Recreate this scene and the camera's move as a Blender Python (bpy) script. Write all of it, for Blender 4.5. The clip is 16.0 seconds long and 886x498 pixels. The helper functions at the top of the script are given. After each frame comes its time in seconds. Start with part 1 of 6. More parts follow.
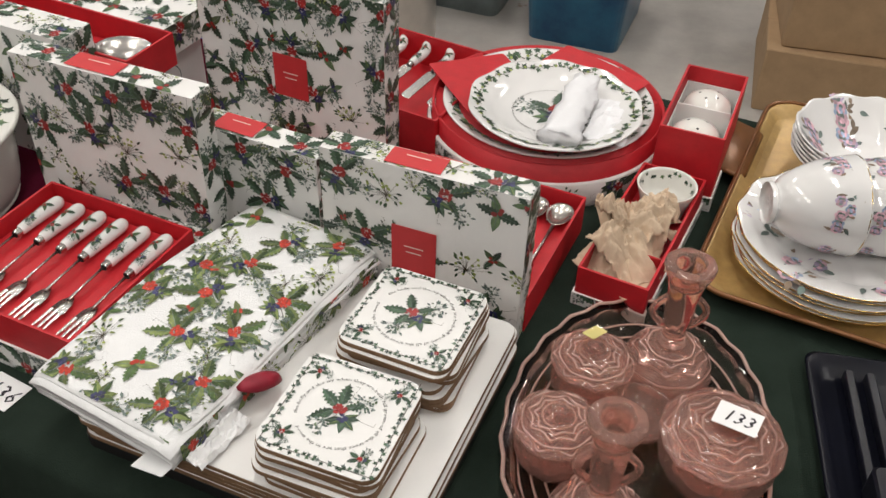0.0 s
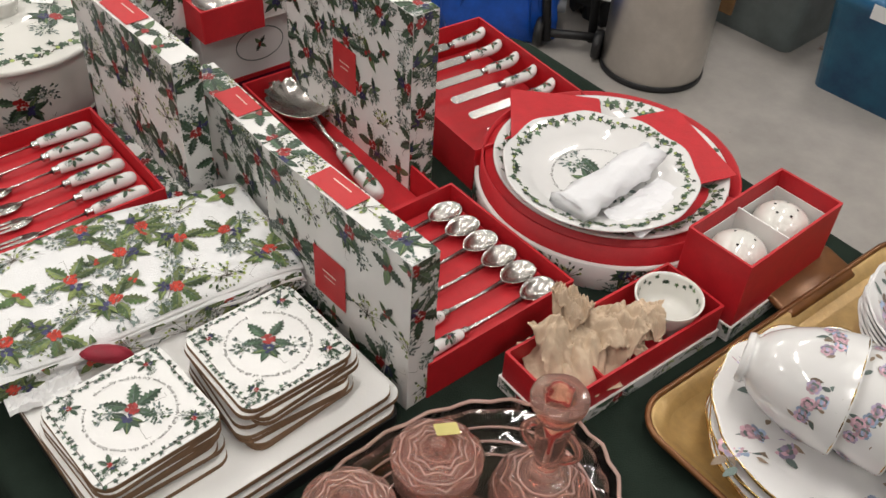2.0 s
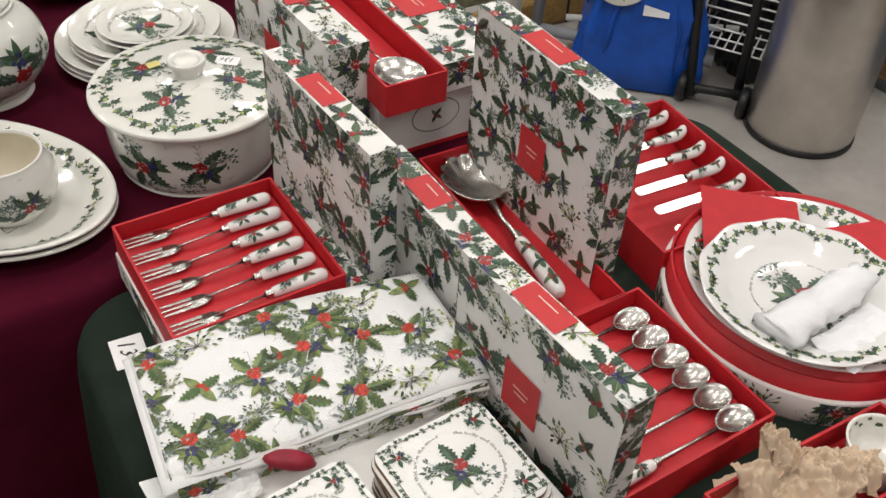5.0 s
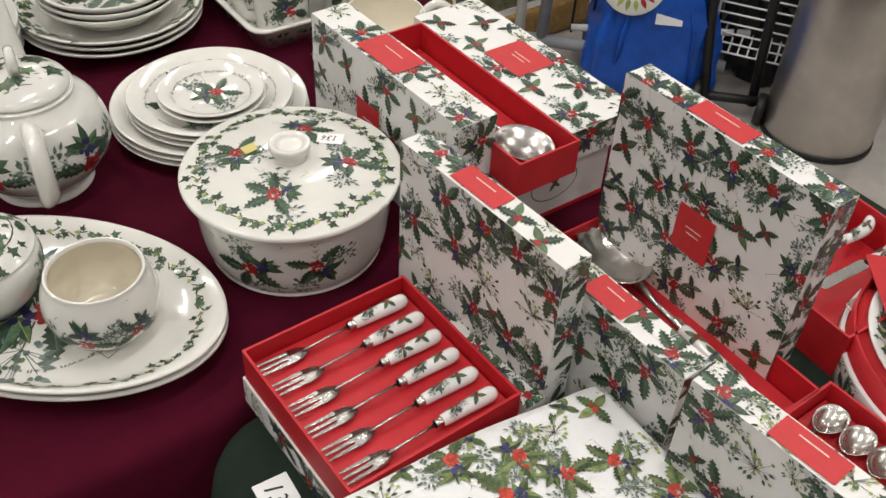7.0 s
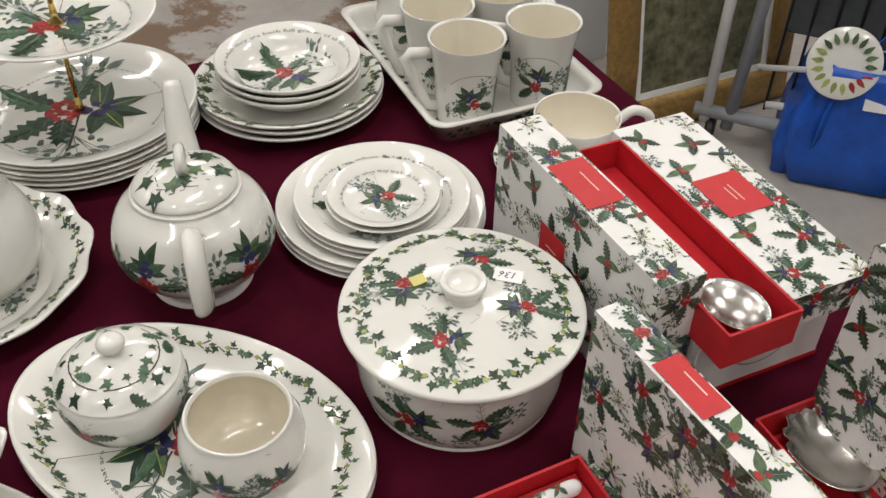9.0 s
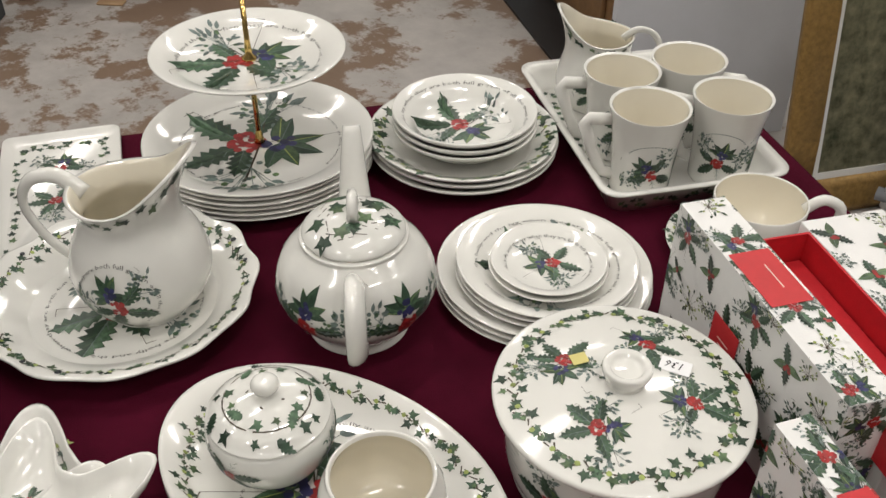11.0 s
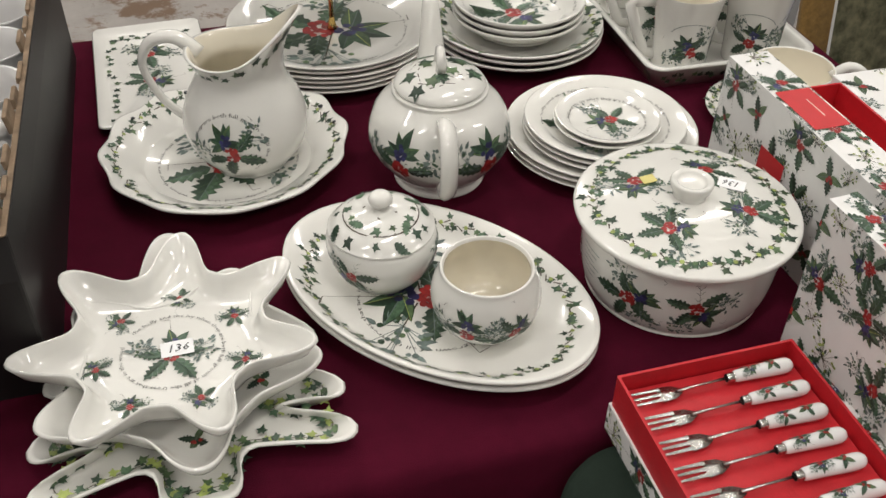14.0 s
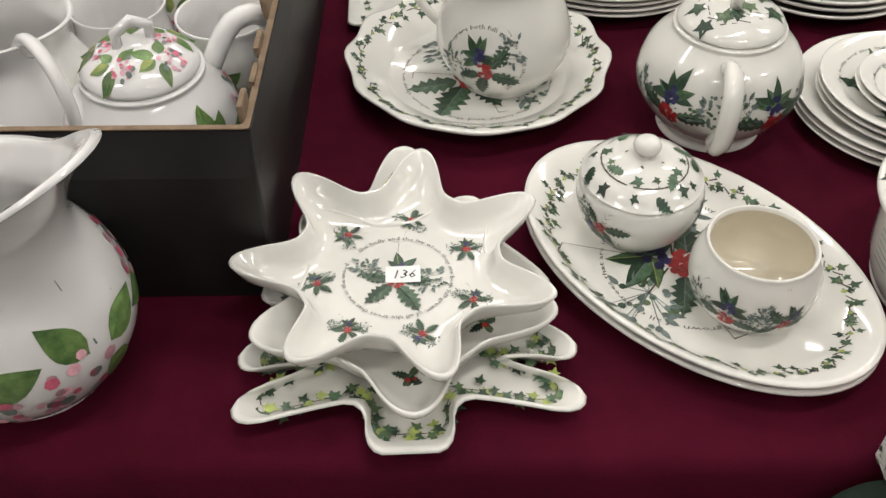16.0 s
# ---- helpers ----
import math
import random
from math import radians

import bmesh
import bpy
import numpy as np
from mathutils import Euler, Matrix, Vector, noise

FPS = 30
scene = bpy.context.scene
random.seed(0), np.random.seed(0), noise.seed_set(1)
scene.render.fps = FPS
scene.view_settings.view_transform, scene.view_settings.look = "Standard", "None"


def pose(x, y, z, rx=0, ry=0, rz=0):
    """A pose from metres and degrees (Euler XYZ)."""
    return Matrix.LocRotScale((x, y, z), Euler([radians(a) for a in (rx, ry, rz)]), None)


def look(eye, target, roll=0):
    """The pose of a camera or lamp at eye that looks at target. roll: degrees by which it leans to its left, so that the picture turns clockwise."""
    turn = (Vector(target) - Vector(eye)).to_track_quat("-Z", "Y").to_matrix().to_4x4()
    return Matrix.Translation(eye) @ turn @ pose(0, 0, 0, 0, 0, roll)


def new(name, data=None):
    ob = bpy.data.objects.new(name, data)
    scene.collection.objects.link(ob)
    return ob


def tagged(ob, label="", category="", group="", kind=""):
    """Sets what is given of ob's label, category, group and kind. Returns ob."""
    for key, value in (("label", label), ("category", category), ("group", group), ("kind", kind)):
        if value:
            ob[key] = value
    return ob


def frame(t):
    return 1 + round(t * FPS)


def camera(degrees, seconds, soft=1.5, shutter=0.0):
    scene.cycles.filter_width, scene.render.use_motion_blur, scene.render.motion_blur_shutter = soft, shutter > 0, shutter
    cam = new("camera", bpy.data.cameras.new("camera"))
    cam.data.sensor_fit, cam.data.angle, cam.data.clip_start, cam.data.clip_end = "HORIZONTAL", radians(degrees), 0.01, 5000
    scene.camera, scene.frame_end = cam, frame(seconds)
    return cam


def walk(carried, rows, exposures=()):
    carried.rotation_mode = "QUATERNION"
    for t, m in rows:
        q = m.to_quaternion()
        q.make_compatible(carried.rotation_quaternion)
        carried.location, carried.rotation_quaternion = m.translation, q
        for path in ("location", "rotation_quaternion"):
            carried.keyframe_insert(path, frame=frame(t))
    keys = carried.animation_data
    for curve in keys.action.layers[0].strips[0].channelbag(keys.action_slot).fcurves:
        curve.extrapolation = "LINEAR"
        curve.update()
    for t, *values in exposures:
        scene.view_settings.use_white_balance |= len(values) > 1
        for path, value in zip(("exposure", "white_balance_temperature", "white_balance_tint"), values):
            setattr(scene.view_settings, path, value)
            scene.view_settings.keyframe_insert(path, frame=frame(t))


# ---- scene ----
cam = camera(50.5, 16.0)
PATH = [
    (0, (0.107, 0.127, 1.356), (0.025, 1.664, 0.078), 2.1),
    (0.5, (0.151, 0.155, 1.347), (-0.042, 1.689, 0.079), 1.8),
    (1, (0.256, 0.209, 1.352), (-0.184, 1.678, 0.068), 4.0),
    (1.5, (0.345, 0.268, 1.364), (-0.248, 1.654, 0.05), 4.4),
    (2, (0.387, 0.304, 1.373), (-0.3, 1.619, 0.032), 4.0),
    (2.5, (0.376, 0.312, 1.379), (-0.379, 1.575, 0.024), 3.7),
    (3, (0.357, 0.307, 1.382), (-0.452, 1.541, 0.032), 3.5),
    (3.5, (0.345, 0.31, 1.387), (-0.508, 1.523, 0.045), 3.4),
    (3.7, (0.344, 0.312, 1.388), (-0.529, 1.519, 0.053), 3.3),
    (5.8, (0.177, 0.332, 1.398), (-0.658, 1.599, 0.095), 4.0),
    (6, (0.151, 0.333, 1.397), (-0.664, 1.617, 0.097), 4.0),
    (6.5, (0.083, 0.333, 1.401), (-0.689, 1.634, 0.093), 3.7),
    (7, (0.031, 0.329, 1.398), (-0.732, 1.61, 0.065), 3.3),
    (7.5, (-0.002, 0.344, 1.397), (-0.814, 1.588, 0.059), 3.0),
    (8, (-0.039, 0.381, 1.397), (-0.916, 1.586, 0.064), 2.4),
    (8.5, (-0.069, 0.415, 1.404), (-1.02, 1.576, 0.082), 1.5),
    (9, (-0.085, 0.434, 1.406), (-1.121, 1.55, 0.11), 1.1),
    (9.5, (-0.098, 0.451, 1.407), (-1.207, 1.514, 0.127), 0.9),
    (10, (-0.112, 0.457, 1.413), (-1.282, 1.466, 0.143), 1.0),
    (10.2, (-0.119, 0.459, 1.413), (-1.315, 1.447, 0.151), 1.0),
    (12.3, (-0.127, 0.368, 1.392), (-1.451, 1.269, 0.194), 0.3),
    (12.5, (-0.123, 0.357, 1.392), (-1.439, 1.262, 0.19), 0.3),
    (13, (-0.104, 0.33, 1.39), (-1.382, 1.266, 0.17), 0.7),
    (13.5, (-0.073, 0.296, 1.383), (-1.317, 1.244, 0.137), 0.8),
    (14, (-0.039, 0.259, 1.379), (-1.267, 1.187, 0.102), 0.9),
    (14.5, (-0.045, 0.238, 1.377), (-1.282, 1.096, 0.06), 1.0),
    (15, (-0.073, 0.249, 1.369), (-1.332, 0.983, 0.0), 0.3),
    (15.5, (-0.103, 0.254, 1.35), (-1.389, 0.888, -0.045), -0.2),
    (16, (-0.132, 0.258, 1.331), (-1.463, 0.781, -0.068), -0.2),
]
walk(cam, [(t, look(eye, target, roll)) for t, eye, target, roll in PATH], [(0, -0.38), (3.5, -0.38), (6, -0.36), (9, -0.42), (12.5, -0.45), (16, -0.3)])

# ---- world and light ----
world = bpy.data.worlds.new("hall_air")
scene.world = world
world.use_nodes = True
world.node_tree.nodes["Background"].inputs[0].default_value = (0.9, 0.93, 1.0, 1)
world.node_tree.nodes["Background"].inputs[1].default_value = 0.21


# ---- materials ----
def material(name, colour, rough=0.5, metal=0.0, vary=0.12, scale=20.0, bump=0.0, bump_scale=200.0, coat=0.0, trans=0.0, emit=0.0, island=0.0, second=None, stain=0.0, spec=0.5):
    """Principled surface with two scales of colour variation and optional relief."""
    m = bpy.data.materials.new(name)
    m.use_nodes = True
    nt = m.node_tree
    b = nt.nodes["Principled BSDF"]
    b.inputs["Roughness"].default_value = rough
    b.inputs["Metallic"].default_value = metal
    b.inputs["Specular IOR Level"].default_value = spec
    b.inputs["Coat Weight"].default_value = coat
    b.inputs["Coat Roughness"].default_value = 0.05
    b.inputs["Transmission Weight"].default_value = trans
    tc = nt.nodes.new("ShaderNodeTexCoord")
    n1 = nt.nodes.new("ShaderNodeTexNoise")
    n1.inputs["Scale"].default_value = scale
    n1.inputs["Detail"].default_value = 6
    n1.inputs["Roughness"].default_value = 0.65
    nt.links.new(tc.outputs["Object"], n1.inputs["Vector"])
    ramp = nt.nodes.new("ShaderNodeValToRGB")
    ramp.color_ramp.elements[0].position, ramp.color_ramp.elements[1].position = 0.3, 0.7
    c2 = second or [min(1, c * (1 + vary)) for c in colour]
    ramp.color_ramp.elements[0].color = (*[c * (1 - vary) for c in colour], 1)
    ramp.color_ramp.elements[1].color = (*c2, 1)
    nt.links.new(n1.outputs["Fac"], ramp.inputs["Fac"])
    col = ramp.outputs["Color"]
    if island:
        geo = nt.nodes.new("ShaderNodeNewGeometry")
        hsv = nt.nodes.new("ShaderNodeHueSaturation")
        mr = nt.nodes.new("ShaderNodeMapRange")
        mr.inputs["To Min"].default_value, mr.inputs["To Max"].default_value = 1 - island, 1 + island
        nt.links.new(geo.outputs["Random Per Island"], mr.inputs["Value"])
        nt.links.new(mr.outputs["Result"], hsv.inputs["Value"])
        nt.links.new(col, hsv.inputs["Color"])
        col = hsv.outputs["Color"]
    if stain:
        n3 = nt.nodes.new("ShaderNodeTexNoise")
        n3.inputs["Scale"].default_value = scale * 0.5
        n3.inputs["Detail"].default_value = 8
        nt.links.new(tc.outputs["Object"], n3.inputs["Vector"])
        r3 = nt.nodes.new("ShaderNodeValToRGB")
        r3.color_ramp.elements[0].position, r3.color_ramp.elements[1].position = 0.52, 0.60
        r3.color_ramp.elements[1].color = (stain, stain, stain, 1)
        r3.color_ramp.elements[0].color = (0, 0, 0, 1)
        nt.links.new(n3.outputs["Fac"], r3.inputs["Fac"])
        mix = nt.nodes.new("ShaderNodeMix")
        mix.data_type = "RGBA"
        mix.inputs["B"].default_value = (0.21, 0.16, 0.12, 1)
        nt.links.new(r3.outputs["Color"], mix.inputs["Factor"])
        nt.links.new(col, mix.inputs["A"])
        col = mix.outputs["Result"]
    nt.links.new(col, b.inputs["Base Color"])
    if emit:
        b.inputs["Emission Color"].default_value = (*colour, 1)
        b.inputs["Emission Strength"].default_value = emit
    if bump:
        n2 = nt.nodes.new("ShaderNodeTexNoise")
        n2.inputs["Scale"].default_value = bump_scale
        n2.inputs["Detail"].default_value = 4
        nt.links.new(tc.outputs["Object"], n2.inputs["Vector"])
        bp = nt.nodes.new("ShaderNodeBump")
        bp.inputs["Strength"].default_value = bump
        bp.inputs["Distance"].default_value = 0.002
        nt.links.new(n2.outputs["Fac"], bp.inputs["Height"])
        nt.links.new(bp.outputs["Normal"], b.inputs["Normal"])
    return m


CERAMIC = material("glazed_cream_earthenware", (0.76, 0.75, 0.705), 0.1, vary=0.02, scale=9, coat=0.5, bump=0.02, bump_scale=30)
CREAMIN = material("cream_glaze_inside", (0.74, 0.69, 0.57), 0.12, vary=0.02, scale=9, coat=0.4)
BONE = material("bone_china", (0.78, 0.77, 0.76), 0.08, vary=0.02, scale=12, coat=0.6)
PAPER = material("white_printed_card", (0.80, 0.79, 0.77), 0.5, vary=0.02, scale=30, bump=0.06, bump_scale=400)
RED = material("red_card", (0.50, 0.012, 0.02), 0.55, vary=0.1, scale=60, bump=0.12, bump_scale=500)
LABEL = material("red_print", (0.55, 0.03, 0.035), 0.5, vary=0.06, scale=80)
CLOTHW = material("white_cotton", (0.80, 0.80, 0.80), 0.8, vary=0.03, scale=40, bump=0.25, bump_scale=700)
BURG = material("burgundy_cloth", (0.059, 0.0038, 0.0138), 0.9, spec=0.06, vary=0.22, scale=14, bump=0.35, bump_scale=900)
GREEN = material("dark_green_cloth", (0.020, 0.030, 0.023), 0.95, spec=0.06, vary=0.25, scale=12, bump=0.4, bump_scale=700)
LEAFD = material("print_dark_green", (0.026, 0.056, 0.032), 0.4, vary=0.5, scale=90, island=0.5)
LEAFM = material("print_leaf_green", (0.045, 0.10, 0.04), 0.4, vary=0.5, scale=110, island=0.45, second=(0.13, 0.20, 0.09))
BERRY = material("print_berry_red", (0.31, 0.022, 0.02), 0.4, vary=0.3, scale=150, island=0.3)
BLUE = material("print_berry_blue", (0.03, 0.03, 0.10), 0.4, vary=0.4, scale=120, island=0.5)
PALE = material("print_grey_green", (0.13, 0.17, 0.155), 0.45, vary=0.3, scale=120, island=0.35)
TWIG = material("print_twig_brown", (0.06, 0.045, 0.025), 0.45, vary=0.3, scale=90)
LIME = material("print_yellow_green", (0.30, 0.36, 0.10), 0.45, vary=0.3, scale=120, island=0.3)
LEAFH = material("print_lit_green", (0.035, 0.085, 0.045), 0.4, vary=0.5, scale=160, island=0.4, second=(0.09, 0.16, 0.09))
PRINT = (LEAFD, LEAFM, BERRY, BLUE, PALE, TWIG, LIME, LEAFH)
RIBBON = material("dark_red_ribbon", (0.26, 0.008, 0.025), 0.6, vary=0.2, scale=60)
CLOTHG = material("cotton_print_green", (0.06, 0.10, 0.035), 0.8, vary=0.5, scale=120, island=0.5)
CLOTHL = material("cotton_print_light_green", (0.12, 0.18, 0.05), 0.8, vary=0.5, scale=120, island=0.5, second=(0.27, 0.32, 0.12))
BERRYO = material("cotton_print_red", (0.46, 0.05, 0.03), 0.8, vary=0.3, scale=150, island=0.3)
INK = material("print_ink_grey", (0.12, 0.12, 0.11), 0.5, vary=0.1)
WHITEINK = material("pale_foil_print", (0.75, 0.62, 0.55), 0.5)
STEEL = material("polished_steel", (0.56, 0.54, 0.51), 0.27, 1.0, vary=0.06, scale=30)
BRUSHED = material("brushed_steel", (0.64, 0.60, 0.56), 0.36, 1.0, vary=0.12, scale=8, bump=0.05, bump_scale=120)
BRASS = material("brass", (0.75, 0.52, 0.18), 0.2, 1.0, vary=0.1)
GOLD = material("gold_rim", (0.62, 0.42, 0.15), 0.25, 1.0, vary=0.1)
CORK = material("brown_board_edge", (0.20, 0.115, 0.06), 0.8, vary=0.25, scale=120)
BLACK = material("black_board", (0.012, 0.012, 0.012), 0.5, vary=0.2)
TISSUE = material("white_tissue", (0.80, 0.80, 0.82), 0.75, vary=0.03, bump=0.9, bump_scale=45)
KRAFT = material("brown_packing_paper", (0.60, 0.46, 0.33), 0.8, vary=0.12, scale=40, bump=0.25, bump_scale=160)
PINK = material("pink_pressed_glass", (1.0, 0.64, 0.55), 0.03, vary=0.03, trans=0.88, bump=0.10, bump_scale=60)
# Milkier than the jars' glass: glints on raised lines are put into the colour.
PINKR = material("bright_pink_glass_relief", (1.0, 0.68, 0.60), 0.05, vary=0.05, trans=0.62)
PINKC = material("clear_pink_glass", (1.0, 0.85, 0.80), 0.02, vary=0.02, trans=1.0)
TRAY = material("gold_lacquer_tray", (0.46, 0.30, 0.115), 0.36, 0.3, vary=0.16, scale=60, bump=0.1, bump_scale=300)
TRAYD = material("brown_lacquer", (0.20, 0.085, 0.03), 0.3, 0.3, vary=0.2, scale=30)
NAVY = material("navy_lacquer", (0.004, 0.0045, 0.009), 0.32, vary=0.3, spec=0.22)
BRISTLE = material("yellow_bristle", (0.55, 0.42, 0.2), 0.8, vary=0.3, scale=300)
BROWNL = material("print_brown_leaf", (0.23, 0.17, 0.12), 0.4, vary=0.3, scale=90, island=0.4)
PINKR2 = material("print_soft_rose", (0.58, 0.36, 0.42), 0.4, vary=0.3, scale=90, island=0.35)
PURPLE = material("print_purple", (0.40, 0.33, 0.47), 0.4, vary=0.3, scale=90, island=0.4)
SKYB = material("print_sky_blue", (0.33, 0.42, 0.58), 0.4, vary=0.3, scale=90, island=0.3)
FRUITL = material("print_fresh_green", (0.07, 0.17, 0.05), 0.4, vary=0.4, scale=70, island=0.4, second=(0.20, 0.32, 0.10))
BLOSSOM = material("print_blossom_pink", (0.66, 0.36, 0.42), 0.4, vary=0.3, scale=90, island=0.4)
ROSE = material("print_rose", (0.50, 0.10, 0.16), 0.4, vary=0.3, scale=90, island=0.4)
def worn_floor():
    """Grey concrete whose brown coating flakes off in ragged patches away from the swept aisle."""
    m = material("concrete_floor", (0.36, 0.335, 0.31), 0.5, vary=0.14, scale=7, bump=0.15, bump_scale=60)
    nt = m.node_tree
    b = nt.nodes["Principled BSDF"]
    clean = b.inputs["Base Color"].links[0].from_socket
    tc = nt.nodes.new("ShaderNodeTexCoord")
    flakes = nt.nodes.new("ShaderNodeTexNoise")
    flakes.inputs["Scale"].default_value = 2.6
    flakes.inputs["Detail"].default_value = 12
    flakes.inputs["Roughness"].default_value = 0.72
    nt.links.new(tc.outputs["Object"], flakes.inputs["Vector"])
    split = nt.nodes.new("ShaderNodeSeparateXYZ")
    nt.links.new(tc.outputs["Object"], split.inputs[0])
    aisle = nt.nodes.new("ShaderNodeMapRange")
    aisle.inputs["From Min"].default_value, aisle.inputs["From Max"].default_value = -0.6, -2.4
    aisle.inputs["To Min"].default_value, aisle.inputs["To Max"].default_value = -0.085, 0.045
    nt.links.new(split.outputs["X"], aisle.inputs["Value"])
    add = nt.nodes.new("ShaderNodeMath")
    nt.links.new(flakes.outputs["Fac"], add.inputs[0])
    nt.links.new(aisle.outputs["Result"], add.inputs[1])
    ramp = nt.nodes.new("ShaderNodeValToRGB")
    ramp.color_ramp.elements[0].position, ramp.color_ramp.elements[1].position = 0.535, 0.575
    nt.links.new(add.outputs[0], ramp.inputs["Fac"])
    mix = nt.nodes.new("ShaderNodeMix")
    mix.data_type = "RGBA"
    mix.inputs["B"].default_value = (0.185, 0.125, 0.085, 1)
    nt.links.new(ramp.outputs["Color"], mix.inputs["Factor"])
    nt.links.new(clean, mix.inputs["A"])
    nt.links.new(mix.outputs["Result"], b.inputs["Base Color"])
    return m


CONCRETE = worn_floor()
WALL = material("painted_hall_wall", (0.42, 0.43, 0.45), 0.8, vary=0.06, scale=3, bump=0.1, bump_scale=90)
CEIL = material("pale_ceiling", (0.70, 0.70, 0.70), 0.9, vary=0.04, scale=3)
TUBE = material("fluorescent_diffuser", (1.0, 0.95, 0.88), 0.5, emit=9.0)
CARD = material("brown_cardboard", (0.36, 0.235, 0.13), 0.85, vary=0.1, scale=25, bump=0.1, bump_scale=120)
RAWCARD = material("torn_card_edge", (0.22, 0.155, 0.10), 0.9, vary=0.3, scale=60, bump=0.4, bump_scale=200)
BOXBLK = material("black_carton", (0.012, 0.0105, 0.0105), 0.5, vary=0.3, scale=20, spec=0.4)
BLUECR = material("blue_plastic_crate", (0.025, 0.14, 0.38), 0.3, vary=0.4, scale=9, second=(0.04, 0.24, 0.42))
GREYCR = material("grey_plastic_crate", (0.27, 0.33, 0.34), 0.4, vary=0.3, scale=9)
BLUEBAG = material("blue_woven_bag", (0.008, 0.085, 0.46), 0.35, vary=0.25, scale=18, bump=0.5, bump_scale=30)
BLACKM = material("black_metal", (0.012, 0.012, 0.013), 0.45, vary=0.2)
WHITEP = material("white_coated_wire", (0.75, 0.75, 0.75), 0.4, vary=0.05)
GREYP = material("grey_painted_metal", (0.25, 0.26, 0.28), 0.5, vary=0.1)
GILT = material("gilt_frame", (0.30, 0.18, 0.055), 0.45, 0.35, vary=0.3, scale=60, bump=0.4, bump_scale=80)
CANVAS = material("painted_canvas", (0.05, 0.07, 0.02), 0.6, vary=0.6, scale=28, second=(0.22, 0.20, 0.12), bump=0.3, bump_scale=50)
WOOD = material("brown_wood", (0.22, 0.12, 0.05), 0.5, vary=0.25, scale=14)
STICK = material("white_sticker", (0.85, 0.85, 0.85), 0.5, vary=0.02)
YSTICK = material("yellow_sticker", (0.62, 0.55, 0.20), 0.6, vary=0.08)
BLKINK = material("black_pen", (0.01, 0.01, 0.015), 0.5)
DARKP = material("dark_grey_print", (0.05, 0.055, 0.06), 0.6, vary=0.3, scale=20)


# ---- mesh helpers ----
def part(name, bm, mat, parent=None, label=""):
    """Links a bmesh as one mesh object, under a thing or a part."""
    me = bpy.data.meshes.new(name)
    bm.to_mesh(me)
    bm.free()
    me.materials.append(mat)
    ob = new(name, me)
    ob.parent = parent
    return tagged(ob, label)


def thing(name, label, category, x, y, z, rz=0.0, group="", rx=0.0, ry=0.0):
    ob = new(name)
    ob.empty_display_size = 0.03
    ob.matrix_basis = pose(x, y, z, rx, ry, rz)
    return tagged(ob, label, category, group)


def structure(ob, label=""):
    return tagged(ob, label, "", "", "structure")


def loft(rings, start=True, end=True, smooth=True, bm=None, closed=True):
    """A skin over rings of equally many points."""
    bm = bm or bmesh.new()
    vs = [[bm.verts.new(p) for p in r] for r in rings]
    n = len(vs[0])
    for a, b in zip(vs, vs[1:]):
        for i in range(n if closed else n - 1):
            j = (i + 1) % n
            f = bm.faces.new((a[i], a[j], b[j], b[i]))
            f.smooth = smooth
    if start:
        bm.faces.new(vs[0][::-1]).smooth = smooth
    if end:
        bm.faces.new(vs[-1]).smooth = smooth
    return bm


def lathe(profile, n=48, warp=None):
    """Turned body from (radius, height) pairs, lowest outside first."""
    rings = []
    for r, z in profile:
        r = max(r, 0.0004)
        ring = []
        for i in range(n):
            a = 2 * math.pi * i / n
            k = warp(a, r, z) if warp else (1, 0)
            ring.append((r * k[0] * math.cos(a), r * k[0] * math.sin(a), z + k[1]))
        rings.append(ring)
    return loft(rings, profile[0][0] < 0.003, profile[-1][0] < 0.003)


def curve_profile(pts, steps=5):
    """Catmull-Rom through profile points."""
    out = []
    q = [pts[0]] + list(pts) + [pts[-1]]
    for i in range(1, len(q) - 2):
        p0, p1, p2, p3 = (np.array(v, float) for v in q[i - 1:i + 3])
        for s in range(steps):
            t = s / steps
            out.append(tuple(0.5 * (2 * p1 + (p2 - p0) * t + (2 * p0 - 5 * p1 + 4 * p2 - p3) * t * t + (3 * p1 - p0 - 3 * p2 + p3) * t ** 3)))
    out.append(tuple(pts[-1]))
    return out


def rrect(hx, hy, r, z, n=5):
    r = max(min(r, hx, hy), 0.0002)
    pts = []
    for k, (sx, sy) in enumerate(((1, 1), (-1, 1), (-1, -1), (1, -1))):
        for i in range(n + 1):
            a = math.pi / 2 * (k + i / n)
            pts.append((sx * (hx - r) + r * math.cos(a), sy * (hy - r) + r * math.sin(a), z))
    return pts


def slab(hx, hy, z0, z1, r=0.002, edge=0.0006, n=3):
    """Rounded flat block."""
    return loft([rrect(hx - edge, hy - edge, r, z0, n), rrect(hx, hy, r, z0 + edge, n), rrect(hx, hy, r, z1 - edge, n), rrect(hx - edge, hy - edge, r, z1, n)], smooth=False)


def open_tray(hx, hy, z0, z1, wall=0.002, r=0.0012, floor=0.002, flare=0.0, n=2):
    return loft([rrect(hx - flare, hy - flare, r, z0, n), rrect(hx, hy, r, z1, n), rrect(hx - wall, hy - wall, r, z1, n), rrect(hx - wall - flare, hy - wall - flare, r, z0 + floor, n)], smooth=False)


def moved(bm, m):
    bmesh.ops.transform(bm, matrix=m, verts=bm.verts)
    return bm


